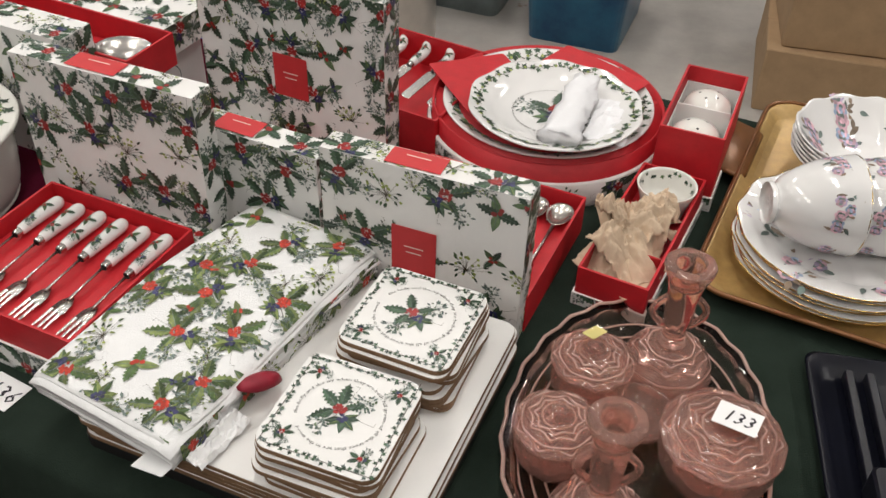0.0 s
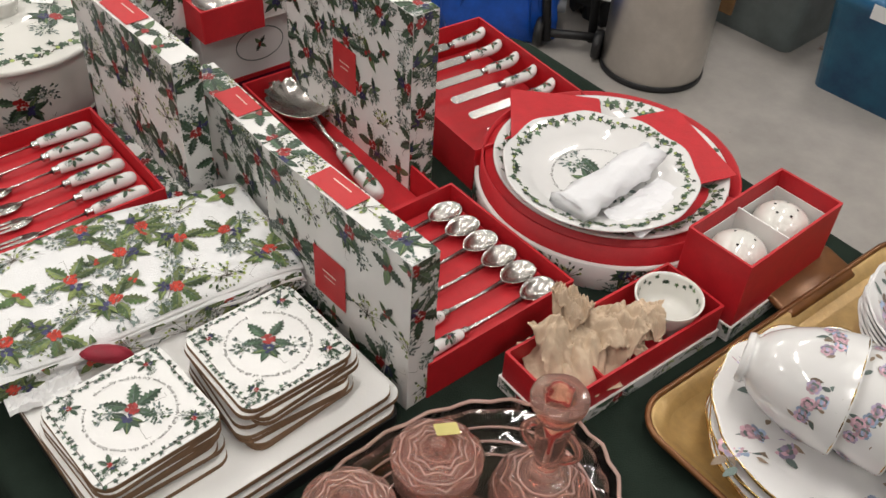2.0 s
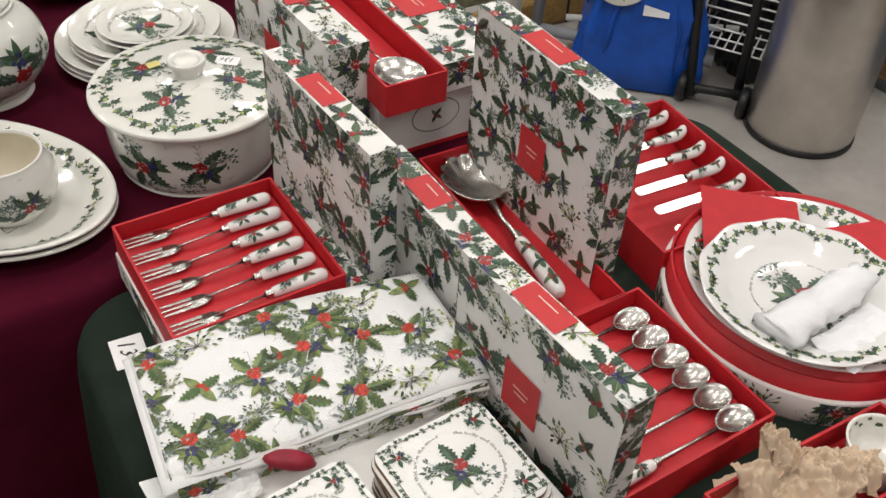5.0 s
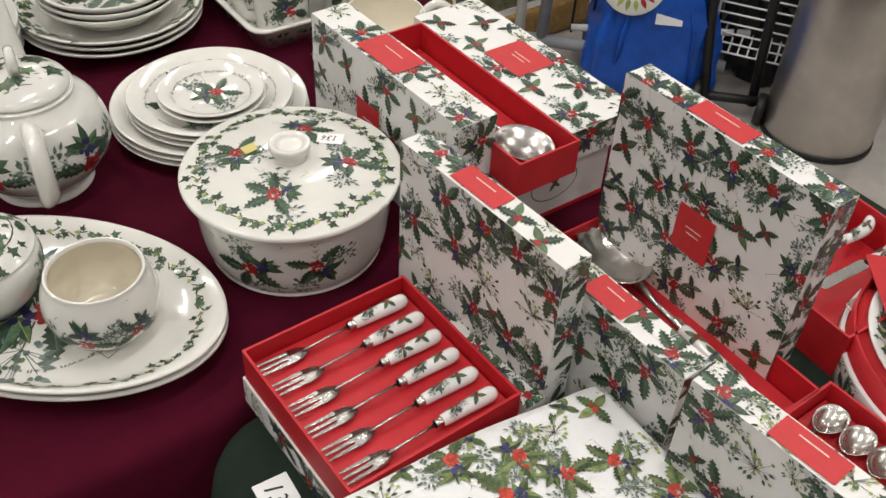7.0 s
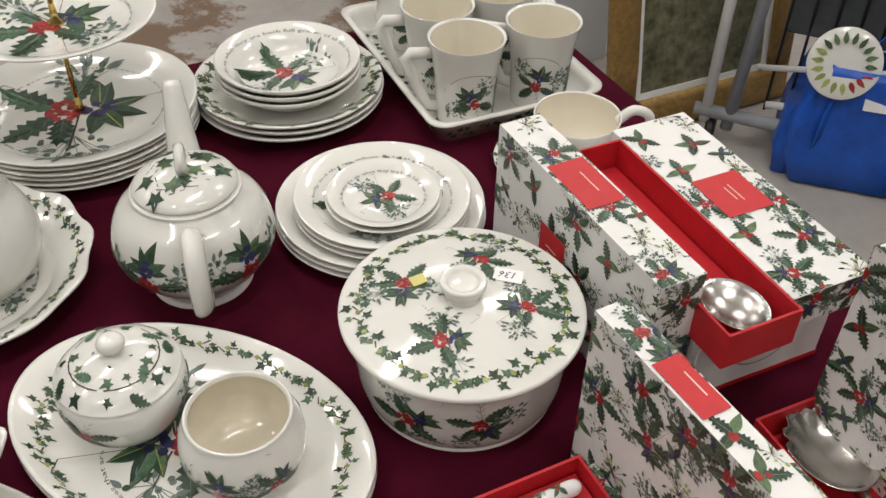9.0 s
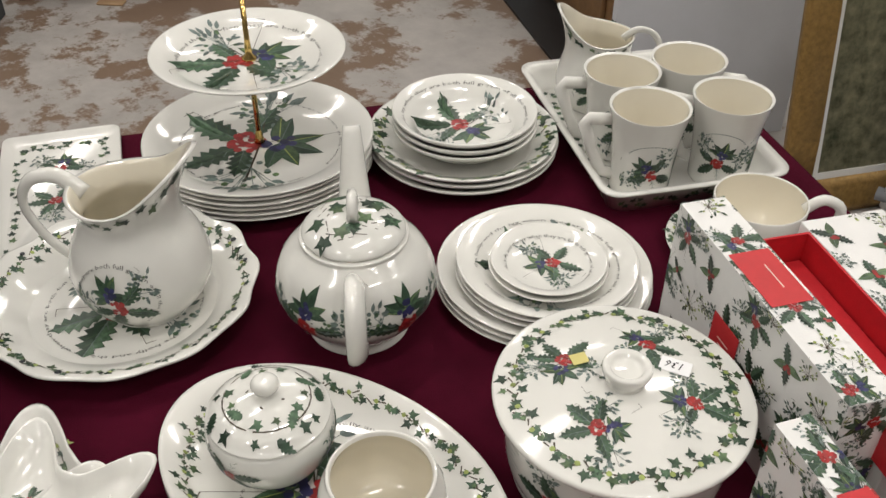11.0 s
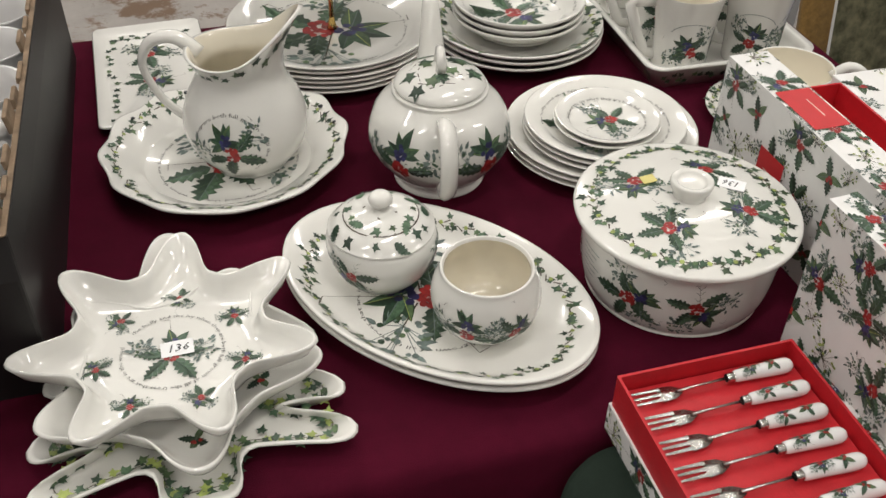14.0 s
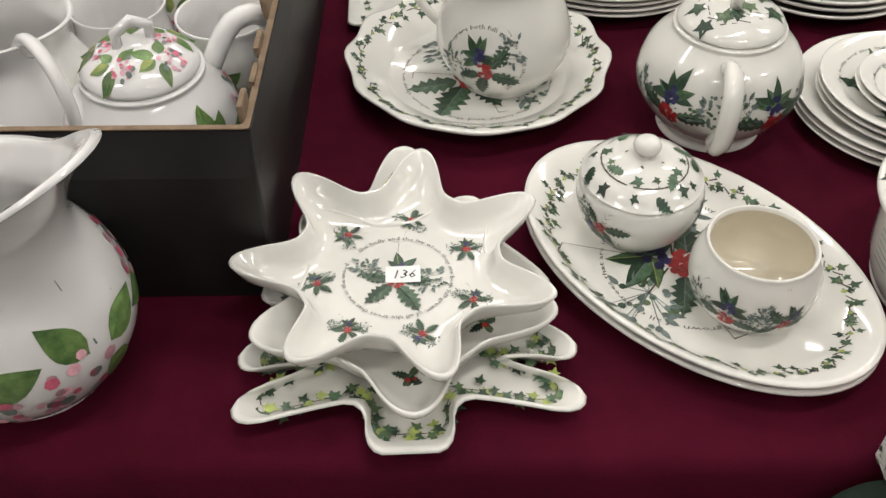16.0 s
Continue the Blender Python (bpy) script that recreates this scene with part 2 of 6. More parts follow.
def tube(points, radius, n=10, close=False, flat=1.0):
    """A bar along points; radius is a number or one per point."""
    pts = [Vector(p) for p in points]
    rings = []
    side = None
    for i, p in enumerate(pts):
        d = (pts[min(i + 1, len(pts) - 1)] - pts[max(i - 1, 0)]).normalized()
        if side is None:
            side = d.orthogonal().normalized()
        side = (side - d * side.dot(d)).normalized()
        up = d.cross(side)
        r = radius if isinstance(radius, (int, float)) else radius[i]
        rings.append([p + (side * math.cos(2 * math.pi * k / n) + up * flat * math.sin(2 * math.pi * k / n)) * r for k in range(n)])
    return loft(rings)


def arc_points(fn, n=14):
    return [fn(i / (n - 1)) for i in range(n)]


# ---- printed decoration: flat leaf shapes laid on a surface ----
def rot(pts, a, x, y, s=1.0):
    c, d = math.cos(a), math.sin(a)
    return [(x + s * (c * px - d * py), y + s * (d * px + c * py)) for px, py in pts]


def holly_leaf():
    """Spiny leaf: five forward spines a side with scooped edges between them."""
    top = []
    for i in range(5):
        t = 0.10 + 0.175 * i
        w = 0.27 * math.sin(math.pi * min(1, (t + 0.06)) ** 0.9) ** 0.7
        top += [(t - 0.055, w * 0.62), (t + 0.045, w * 1.08)]
    return [(0, 0.012)] + top + [(0.92, 0.045), (1.04, 0)] + [(0.92, -0.045)] + [(x + 0.03, -w) for x, w in reversed(top)]


def bent(poly, b):
    return [(x, y + b * x * (1 - 0.4 * x)) for x, y in poly]


def plain_leaf(w=0.21):
    top = [(t / 7, w * math.sin(math.pi * (t / 7) ** 0.75)) for t in range(1, 7)]
    return [(0, 0)] + top + [(1, 0)] + [(x, -y) for x, y in reversed(top)]


def ivy_leaf():
    rad = (0.18, 0.56, 0.36, 0.72, 0.42, 1.0, 0.42, 0.72, 0.36, 0.56)
    return [(0.35 + r * 0.65 * math.cos(math.pi + 2 * math.pi * i / 10), r * 0.65 * math.sin(math.pi + 2 * math.pi * i / 10)) for i, r in enumerate(rad)]


HOLLY, PLAIN, IVY = holly_leaf(), plain_leaf(), ivy_leaf()
HALF = [(x, y * 0.9) for x, y in HOLLY[:13]]
DOT = [(math.cos(i * math.pi / 3.5), math.sin(i * math.pi / 3.5)) for i in range(7)]


def line(x0, y0, x1, y1, w):
    dx, dy = x1 - x0, y1 - y0
    k = w / (2 * max(math.hypot(dx, dy), 1e-6))
    return [(x0 - dy * k, y0 + dx * k), (x0 + dy * k, y0 - dx * k), (x1 + dy * k * 0.6, y1 - dx * k * 0.6), (x1 - dy * k * 0.6, y1 + dx * k * 0.6)]


def sprig(rnd, size, kind=0):
    """One spray of holly, berries and ivy flower, about size across: (outline, print colour, layer)."""
    out = []
    a0 = rnd.uniform(0, 6.28)
    if kind == 0:
        c, d = math.cos(a0), math.sin(a0)
        rx, ry, bx, by = 0.07 * size * c, 0.07 * size * d, -0.10 * size * c, -0.10 * size * d
        for k in range(4):
            a = a0 + (k - 1.5) * 1.15 + rnd.uniform(-0.2, 0.2)
            s = size * rnd.uniform(0.27, 0.36) * (1.1 if k in (1, 2) else 0.9)
            x, y, b = rx + 0.075 * size * math.cos(a), ry + 0.075 * size * math.sin(a), rnd.uniform(-0.25, 0.25)
            out.append((rot(bent(HOLLY, b), a, x, y, s), 0, 1))
            out.append((rot(bent(HALF, b), a, x, y, s), 7, 2))
            for f in (0.3, 0.55, 0.78):
                for q in (-1, 1):
                    out.append((rot(bent(line(f - 0.16, 0, f, q * 0.13, 0.02), b), a, x, y, s), 4 if q > 0 else 1, 3))
            out.append((rot(bent(line(0.05, 0, 0.5, 0, 0.025) + line(0.5, 0, 0.98, 0, 0.02)[2:], b), a, x, y, s), 4, 3))
        for k in range(6):
            a = a0 + math.pi + (k - 2.5) * 0.72 + rnd.uniform(-0.2, 0.2)
            s, b = size * rnd.uniform(0.17, 0.27), rnd.uniform(-0.3, 0.3)
            out.append((rot(bent(PLAIN, b), a, bx, by, s), (0, 7, 0, 7, 0, 0)[k], 1))
            out.append((rot(bent([(x, y * 0.9) for x, y in PLAIN[:8]], b), a, bx, by, s * 0.96), (7, 1, 7, 0, 7, 1)[k], 2))
            out.append((rot(line(0.05, 0, 0.95, b * 0.6, 0.03), a, bx, by, s), 6 if k % 2 else 4, 3))
        for k in range(34):
            a, r = rnd.uniform(0, 6.28), 0.088 * size * math.sqrt(rnd.random())
            out.append((rot(DOT, a, rx + r * math.cos(a), ry + r * math.sin(a), size * 0.0225), 2, 4))
        for k in range(12):
            a, r = rnd.uniform(0, 6.28), 0.075 * size * math.sqrt(rnd.random())
            out.append((rot(DOT, a, bx + r * math.cos(a), by + r * math.sin(a), size * 0.026), 3, 4))
        for sgn in (-1, 1):
            umb = a0 + sgn * 1.7 + rnd.uniform(-0.2, 0.3)
            ux, uy = 0.34 * size * math.cos(umb), 0.34 * size * math.sin(umb)
            out.append((line(0.05 * size * math.cos(umb), 0.05 * size * math.sin(umb), ux, uy, size * 0.01), 5, 0))
            for k in range(40):
                a, r = rnd.uniform(0, 6.28), 0.16 * size * math.sqrt(rnd.random())
                x, y = ux + r * math.cos(a), uy + r * math.sin(a)
                if k % 3 == 0:
                    out.append((line(ux * 0.7, uy * 0.7, x, y, size * 0.006), 4, 0))
                out.append((rot(DOT if k % 3 else PLAIN, a, x, y, size * (rnd.uniform(0.012, 0.02) if k % 3 else 0.075)), (4, 4, 7, 4, 1, 4)[k % 6], 1))
        for k in range(3):
            a = a0 + math.pi * 0.5 + 2.1 * k + rnd.uniform(-0.4, 0.4)
            e = size * rnd.uniform(0.4, 0.52)
            out.append((line(0, 0, e * math.cos(a), e * math.sin(a), size * 0.005), 5, 0))
            out.append((line(e * math.cos(a), e * math.sin(a), e * math.cos(a) - size * 0.06 * math.sin(a), e * math.sin(a) + size * 0.07 * math.cos(a), size * 0.005), 5, 0))
    elif kind == 1:
        for k in range(26):
            a, r = rnd.uniform(0, 6.28), 0.42 * size * math.sqrt(rnd.random())
            x, y = r * math.cos(a), r * math.sin(a) * 0.7
            if k % 2:
                out.append((rot(DOT, 0, x, y, size * 0.032), 6, 1))
            else:
                out.append((rot(PLAIN, a, x, y, size * 0.12), 1 if k % 4 else 0, 1))
            out.append((line(0, -0.1 * size, x, y, size * 0.008), 5, 0))
    else:
        for k in range(4):
            a = a0 + k * 1.5 + rnd.uniform(-0.3, 0.3)
            out.append((rot(HOLLY if k % 2 else PLAIN, a, 0, 0, size * 0.42), 0 if k % 2 else 1, 1))
            out.append((rot(line(0.05, 0, 0.95, 0, 0.03), a, 0, 0, size * 0.42), 4, 2))
        for k in range(4):
            out.append((rot(DOT, 0, rnd.uniform(-0.1, 0.1) * size, rnd.uniform(-0.1, 0.1) * size, size * 0.05), 2 if kind == 2 else 3, 3))
    return out


def band(polys, low, high):
    """Only the shapes that lie wholly between two heights."""
    return [q for q in polys if all(low < y < high for _, y in q[0])]


def shifted(polys, x, y):
    return [([(px + x, py + y) for px, py in p], m, l) for p, m, l in polys]


def clip(poly, x0, y0, x1, y1):
    for axis, lim, sign in ((0, x0, 1), (0, x1, -1), (1, y0, 1), (1, y1, -1)):
        out = []
        for i, b in enumerate(poly):
            a = poly[i - 1]
            ina, inb = (a[axis] - lim) * sign >= 0, (b[axis] - lim) * sign >= 0
            if ina != inb:
                t = (lim - a[axis]) / (b[axis] - a[axis])
                out.append((a[0] + t * (b[0] - a[0]), a[1] + t * (b[1] - a[1])))
            if inb:
                out.append(b)
        poly = out
        if len(poly) < 3:
            return []
    return poly


def field(rnd, w, h, size, margin=0.0):
    """All-over print for a w by h panel, cut at its edges, centred on it."""
    polys = []
    step = size * 0.92
    ny, nx = max(1, round(h / step)), max(1, round(w / step))
    kinds = (0, 0, 2, 1, 0, 0)
    for j in range(-1, ny + 1):
        for i in range(-1, nx + 1):
            x = (i + 0.5 - nx / 2 + 0.5 * (j % 2) + rnd.uniform(-0.2, 0.2)) * max(w / nx, step)
            y = (j + 0.5 - ny / 2 + rnd.uniform(-0.2, 0.2)) * max(h / ny, step)
            k = kinds[rnd.randrange(6)]
            polys += shifted(sprig(rnd, size * (1.24 if k == 0 else 0.9), k), x, y)
            if rnd.random() < 0.65:
                polys += shifted(sprig(rnd, size * 0.6, rnd.choice((1, 1, 2, 3))), x + step * 0.5, y + step * 0.3)
    out = []
    for p, m, l in polys:
        c = clip(p, -w / 2 + margin, -h / 2 + margin, w / 2 - margin, h / 2 - margin)
        if c:
            out.append((c, m, l))
    return out


def ring_print(rnd, r, size, n, fill=1.0):
    """Ivy trail round a rim."""
    polys = []
    n = round(n * 2.15)
    for i in range(n):
        a = 2 * math.pi * (i + rnd.uniform(-0.25, 0.25)) / n
        rr = r + rnd.uniform(-0.42, 0.42) * size
        x, y = rr * math.cos(a), rr * math.sin(a)
        polys.append((rot(IVY, rnd.uniform(0, 6.28), x, y, size * rnd.uniform(0.62, 1.02)), (0, 7, 1, 0, 7)[i % 5], 1))
        if i % 2:
            a2 = a + math.pi / n
            polys.append((rot(DOT, 0, r * math.cos(a2), r * math.sin(a2), size * 0.18), 6 if i % 4 == 1 else 1, 2))
        b = a + 2 * math.pi / n
        polys.append((line(rr * math.cos(a), rr * math.sin(a), r * math.cos(b), r * math.sin(b), size * 0.12), 5, 0))
    return polys


def printed(name, polys, mapping, parent, mats=PRINT, label=""):
    """Lays flat outlines on a surface through mapping(x, y, lift)."""
    verts, faces, idx = [], [], []
    for k, (p, m, l) in enumerate(polys):
        lift = 0.00035 + 0.00013 * l + 0.0000015 * (k % 60)
        base, n = len(verts), len(p)
        outer = [Vector(mapping(x, y, lift)) for x, y in p]
        verts += outer
        cx, cy = sum(x for x, _ in p) / n, sum(y for _, y in p) / n
        middle = Vector(mapping(cx, cy, lift))
        if n < 5 or (middle - sum(outer, Vector()) / n).length < 0.00012:
            faces.append(range(base, len(verts)))
            idx.append(m)
            continue
        verts += [mapping(cx + 0.5 * (x - cx), cy + 0.5 * (y - cy), lift) for x, y in p]
        verts.append(middle)
        for i in range(n):
            j = (i + 1) % n
            faces += [(base + i, base + j, base + n + j, base + n + i), (base + n + i, base + n + j, base + 2 * n)]
            idx += [m, m]
    me = bpy.data.meshes.new(name)
    me.from_pydata([tuple(v) for v in verts], [], [tuple(f) for f in faces])
    for m in mats:
        me.materials.append(m)
    me.polygons.foreach_set("material_index", idx)
    me.update()
    ob = new(name, me)
    ob.parent = parent
    return tagged(ob, label)


def flat(m):
    return lambda x, y, h: m @ Vector((x, y, h))


def on_profile(profile):
    """Upper face of a turned dish: height from radius."""
    rs, zs = zip(*sorted(profile))
    return lambda x, y, h: (x, y, float(np.interp(math.hypot(x, y), rs, zs)) + h)


def on_side(profile, a0, z0):
    """Outside of a turned body: x goes round, y goes up from z0."""
    zs, rs = zip(*sorted((z, r) for r, z in profile))
    ref = float(np.interp(z0, zs, rs))
    return lambda x, y, h: ((float(np.interp(z0 + y, zs, rs)) + h) * math.cos(a0 + x / ref), (float(np.interp(z0 + y, zs, rs)) + h) * math.sin(a0 + x / ref), z0 + y)


def letters(text, height):
    """Outlines of built-in lettering as (verts, faces), starting at the origin."""
    cu = bpy.data.curves.new("lettering", "FONT")
    cu.body, cu.size, cu.resolution_u = text, height, 1
    ob = bpy.data.objects.new("lettering", cu)
    me = ob.to_mesh()
    vs = [tuple(v.co) for v in me.vertices]
    fs = [tuple(p.vertices) for p in me.polygons]
    ob.to_mesh_clear()
    bpy.data.objects.remove(ob)
    bpy.data.curves.remove(cu)
    return vs, fs


def lettering(name, text, height, mapping, parent, mat=INK, centre=True, slant=0.25):
    vs, fs = letters(text, height)
    w = max(v[0] for v in vs)
    me = bpy.data.meshes.new(name)
    me.from_pydata([tuple(mapping(v[0] - (w / 2 if centre else 0) + slant * v[1], v[1], 0.0006)) for v in vs], [], fs)
    me.materials.append(mat)
    ob = new(name, me)
    ob.parent = parent
    return ob


def verse(parent, r, height, surface, a0=0.0, text="the holly and the ivy when they are both full grown of all the trees that are in the wood"):
    """The verse in a circle of radius r on a dish."""
    vs, fs = letters(text, height)
    w = max(v[0] for v in vs)
    k = 2 * math.pi * 0.94 / w
    me = bpy.data.meshes.new("verse")
    pts = [surface((r + v[1] * 1.0) * math.cos(a0 - v[0] * k), (r + v[1]) * math.sin(a0 - v[0] * k), 0.0005) for v in vs]
    me.from_pydata([tuple(p) for p in pts], [], fs)
    me.materials.append(INK)
    ob = new("verse", me)
    ob.parent = parent
    return ob


# ---- the hall ----
TOP = 0.75
AXIS = -21.0
CA, SA = math.cos(radians(AXIS)), math.sin(radians(AXIS))


def uv(u, v):
    """Table axes (along, across) to the plan."""
    return u * CA - v * SA, u * SA + v * CA


def wall(name, x0, y0, x1, y1, z0, z1, mat):
    bm = bmesh.new()
    bmesh.ops.create_cube(bm, size=1)
    bmesh.ops.transform(bm, matrix=Matrix.LocRotScale(((x0 + x1) / 2, (y0 + y1) / 2, (z0 + z1) / 2), None, (x1 - x0, y1 - y0, z1 - z0)), verts=bm.verts)
    return structure(part(name, bm, mat))


tagged(wall("floor", -9, -6, 7, 9, -0.2, 0, CONCRETE), "worn grey concrete floor with brown stains")
wall("wall_north", -9.2, 9, 7.2, 9.2, -0.2, 4.2, WALL)
wall("wall_south", -9.2, -6.2, 7.2, -6, -0.2, 4.2, WALL)
wall("wall_west", -9.2, -6, -9, 9, -0.2, 4.2, WALL)
wall("wall_east", 7, -6, 7.2, 9, -0.2, 4.2, WALL)
wall("ceiling", -9.2, -6.2, 7.2, 9.2, 4.2, 4.4, CEIL)

for x in (-4.5, -2.2, 0.1, 2.4):
    for y in (-2.2, 0.9, 4.0):
        lamp = thing("ceiling_light", "long white fluorescent ceiling light", "ceiling light", x, y, 4.2, 0, "strip lights on the ceiling")
        part("housing", moved(slab(0.09, 0.8, -0.06, 0.0, 0.01), Matrix()), WHITEP, lamp)
        part("diffuser", moved(slab(0.075, 0.78, -0.1, -0.06, 0.02), Matrix()), TUBE, lamp)
        light = bpy.data.lights.new("strip_light", "AREA")
        light.shape, light.size, light.size_y, light.energy, light.color = "RECTANGLE", 0.15, 1.5, 35, (1.0, 0.965, 0.915)
        lo = new("strip_light", light)
        lo.matrix_basis = pose(x, y, 4.08)


def table_cover(name, label, u0, u1, v0, v1, mat, corner, drop, seed):
    """Cloth over a table: flat top, soft edge, hanging folds."""
    rnd = random.Random(seed)
    cx, cy, hx, hy = (u0 + u1) / 2, (v0 + v1) / 2, (u1 - u0) / 2, (v1 - v0) / 2
    n = 40
    rings = []
    per = None
    for k, (inset, z) in enumerate(((0.3, 0.0), (0.12, 0.0), (0.03, 0.0), (0.012, -0.0015), (0.004, -0.006), (0.0, -0.016), (-0.004, -0.05), (-0.012, -0.16), (-0.02, -0.3), (-0.028, -drop))):
        base = rrect(hx - inset, hy - inset, max(corner - inset, 0.02), z, n)
        full = []
        for i, p in enumerate(base):
            q = base[(i + 1) % len(base)]
            m = max(1, int(math.hypot(q[0] - p[0], q[1] - p[1]) / 0.04)) if i % (n + 1) == n else 1
            full.append((p, q, m))
        if per is None:
            per = [14 if m > 1 else 1 for _, _, m in full]
        ring = []
        s = 0.0
        for (p, q, _), m in zip(full, per):
            for j in range(m):
                f = j / m
                x, y = p[0] + (q[0] - p[0]) * f, p[1] + (q[1] - p[1]) * f
                fold = 0.0 if k < 6 else (k - 5) * 0.0045 * math.sin(len(ring) * 0.37 + 1.3 * math.sin(len(ring) * 0.11))
                d = math.hypot(x, y) or 1
                ring.append((cx + x + fold * x / d, cy + y + fold * y / d, z))
        rings.append(ring)
    bm = loft(rings, start=True, end=False)
    ob = part(name, bm, mat)
    ob.matrix_basis = pose(0, 0, TOP, 0, 0, AXIS)
    sol = ob.modifiers.new("thickness", "SOLIDIFY")
    sol.thickness, sol.offset = 0.0015, 1
    return tagged(ob, label, "tablecloth")


table_cover("tablecloth", "burgundy cloth over a long table", -1.445, -0.585, -1.2, 1.09, BURG, 0.05, 0.5, 1)
table_cover("tablecloth", "dark green cloth hanging over the corner of a table", -0.580, 1.5, 0.442, 1.235, GREEN, 0.07, 0.45, 2)


def trestle(u0, u1, v0, v1):
    x, y = uv((u0 + u1) / 2, (v0 + v1) / 2)
    t = thing("trestle_table", "plain folding table hidden under its cloth", "table", x, y, 0, AXIS)
    hx, hy = (u1 - u0) / 2 - 0.012, (v1 - v0) / 2 - 0.012
    part("tabletop", slab(hx, hy, TOP - 0.03, TOP - 0.004, 0.02), WOOD, t)
    for sx in (-1, 1):
        for sy in (-1, 1):
            part("leg", tube([(sx * (hx - 0.12), sy * (hy - 0.1), 0), (sx * (hx - 0.12), sy * (hy - 0.1), TOP - 0.03)], 0.014), GREYP, t)


trestle(-1.43, -0.60, -1.18, 1.07)
trestle(-0.56, 1.48, 0.46, 1.22)


# ---- gift boxes ----
def red_label(parent, w, h, m, bars=2):
    """Red printed square with bars for its small writing."""
    lab = part("label", moved(slab(w / 2, h / 2, 0, 0.0003, 0.0005, 0.00005, 1), m), LABEL, parent, "red printed square")
    for i in range(bars):
        part("writing", moved(slab(w * (0.22 - 0.05 * i), 0.0006, 0.0003, 0.00045, 0.0003, 0.00005, 1), m @ Matrix.Translation((0, 0.004 - 0.006 * i, 0))), WHITEINK, lab)


def standing_lid(name, label, x0, y0, x1, y1, depth, height, seed, face_label=0.5, top_label=True, z=TOP, lean=0.0):
    """Box lid on its edge; its printed face stands on the line from x0, y0 to x1, y1."""
    rnd = random.Random(seed)
    length = math.hypot(x1 - x0, y1 - y0)
    a = math.degrees(math.atan2(y1 - y0, x1 - x0))
    t = thing(name, label, "gift box", (x0 + x1) / 2, (y0 + y1) / 2, z, a, "patterned gift boxes", lean)
    part("shell", moved(open_tray(length / 2, height / 2, 0, depth, 0.003, 0.0012, 0.003), pose(0, 0, height / 2, 90) @ pose(0, 0, 0, 180)), PAPER, t)
    face = pose(0, 0, height / 2, 90)
    top = pose(0, depth / 2, height)
    side = pose(length / 2, depth / 2, height / 2, 90, 0, 90)
    left = pose(-length / 2, depth / 2, height / 2, 90, 0, -90)
    printed("print", field(rnd, length, height, 0.052), flat(face), t)
    printed("print", field(rnd, length, depth, 0.05), flat(top), t)
    printed("print", field(rnd, depth, height, 0.05), flat(side), t)
    printed("print", field(rnd, depth, height, 0.05), flat(left), t)
    if face_label:
        red_label(t, 0.042, 0.05, face @ Matrix.Translation((length * (face_label - 0.5), -height * 0.02, 0.0009)))
    if top_label:
        red_label(t, length * 0.27, depth * 0.86, top @ Matrix.Translation((-length * 0.05, 0, 0.0009)), 1)
    return t


standing_lid("gift_box", "white box lid with holly print standing behind the forks", -0.334, 0.863, -0.147, 0.802, 0.027, 0.190, 11, 0, True)
standing_lid("gift_box", "white box lid with holly print and red square on its top", -0.200, 0.868, -0.045, 0.808, 0.030, 0.132, 12, 0)
standing_lid("gift_box", "white holly box lid standing in front of the spoons", -0.036, 0.782, 0.143, 0.726, 0.027, 0.164, 13, 0.47)
standing_lid("gift_box", "tall white holly box lid with red square beside the knives", -0.215, 1.046, -0.003, 0.963, 0.030, 0.210, 14, 0.5)
standing_lid("gift_box", "long white holly box lid standing beside the casserole", -0.576, 1.041, -0.329, 0.951, 0.045, 0.155, 15, 0.42)


def red_tray(name, label, x, y, z, rz, hx, hy, h, insert, printed_base=0.0, seed=1):
    """Open red card tray, with a raised red insert and perhaps a printed box under it."""
    t = thing(name, label, "gift box", x, y, z, rz, "red card trays")
    if printed_base:
        rnd = random.Random(seed)
        part("base", slab(hx + 0.002, hy + 0.002, 0, printed_base, 0.001, 0.0004, 1), PAPER, t, "white box base printed with holly")
        for w, m in ((2 * hx, pose(0, -hy - 0.002, printed_base / 2, 90)), (2 * hx, pose(0, hy + 0.002, printed_base / 2, 90, 0, 180)), (2 * hy, pose(hx + 0.002, 0, printed_base / 2, 90, 0, 90)), (2 * hy, pose(-hx - 0.002, 0, printed_base / 2, 90, 0, -90))):
            printed("print", field(rnd, w, printed_base, 0.05), flat(m), t)
    part("tray", moved(open_tray(hx, hy, 0, h, 0.0025), Matrix.Translation((0, 0, printed_base))), RED, t)
    if insert:
        part("insert", slab(hx - 0.004, hy - 0.004, printed_base + 0.004, printed_base + insert, 0.001, 0.0008, 1), RED, t)
    return t


red_tray("fork_box", "open red box tray on its holly base holding pastry forks", -0.264, 0.735, TOP, -20.5, 0.083, 0.081, 0.034, 0.018, 0.03, 21)
flat_box = thing("gift_box", "flat white holly printed box under the fork tray", "gift box", *(pose(-0.264, 0.735, 0, 0, 0, -20.5) @ Vector((0.003, 0.0955, 0)))[:2], TOP, -20.5, "patterned gift boxes")
part("body", slab(0.085, 0.011, 0, 0.046, 0.001, 0.0005, 1), PAPER, flat_box)
printed("print", field(random.Random(22), 0.17, 0.022, 0.04), flat(pose(0, 0, 0.046)), flat_box)
red_tray("spoon_box", "open red box tray holding six teaspoons", 0.0985, 0.855, TOP, -20.5, 0.087, 0.084, 0.042, 0.024)
red_tray("server_box", "long red box tray holding a salad server", -0.098, 0.968, TOP, -22.5, 0.137, 0.036, 0.042, 0.012)
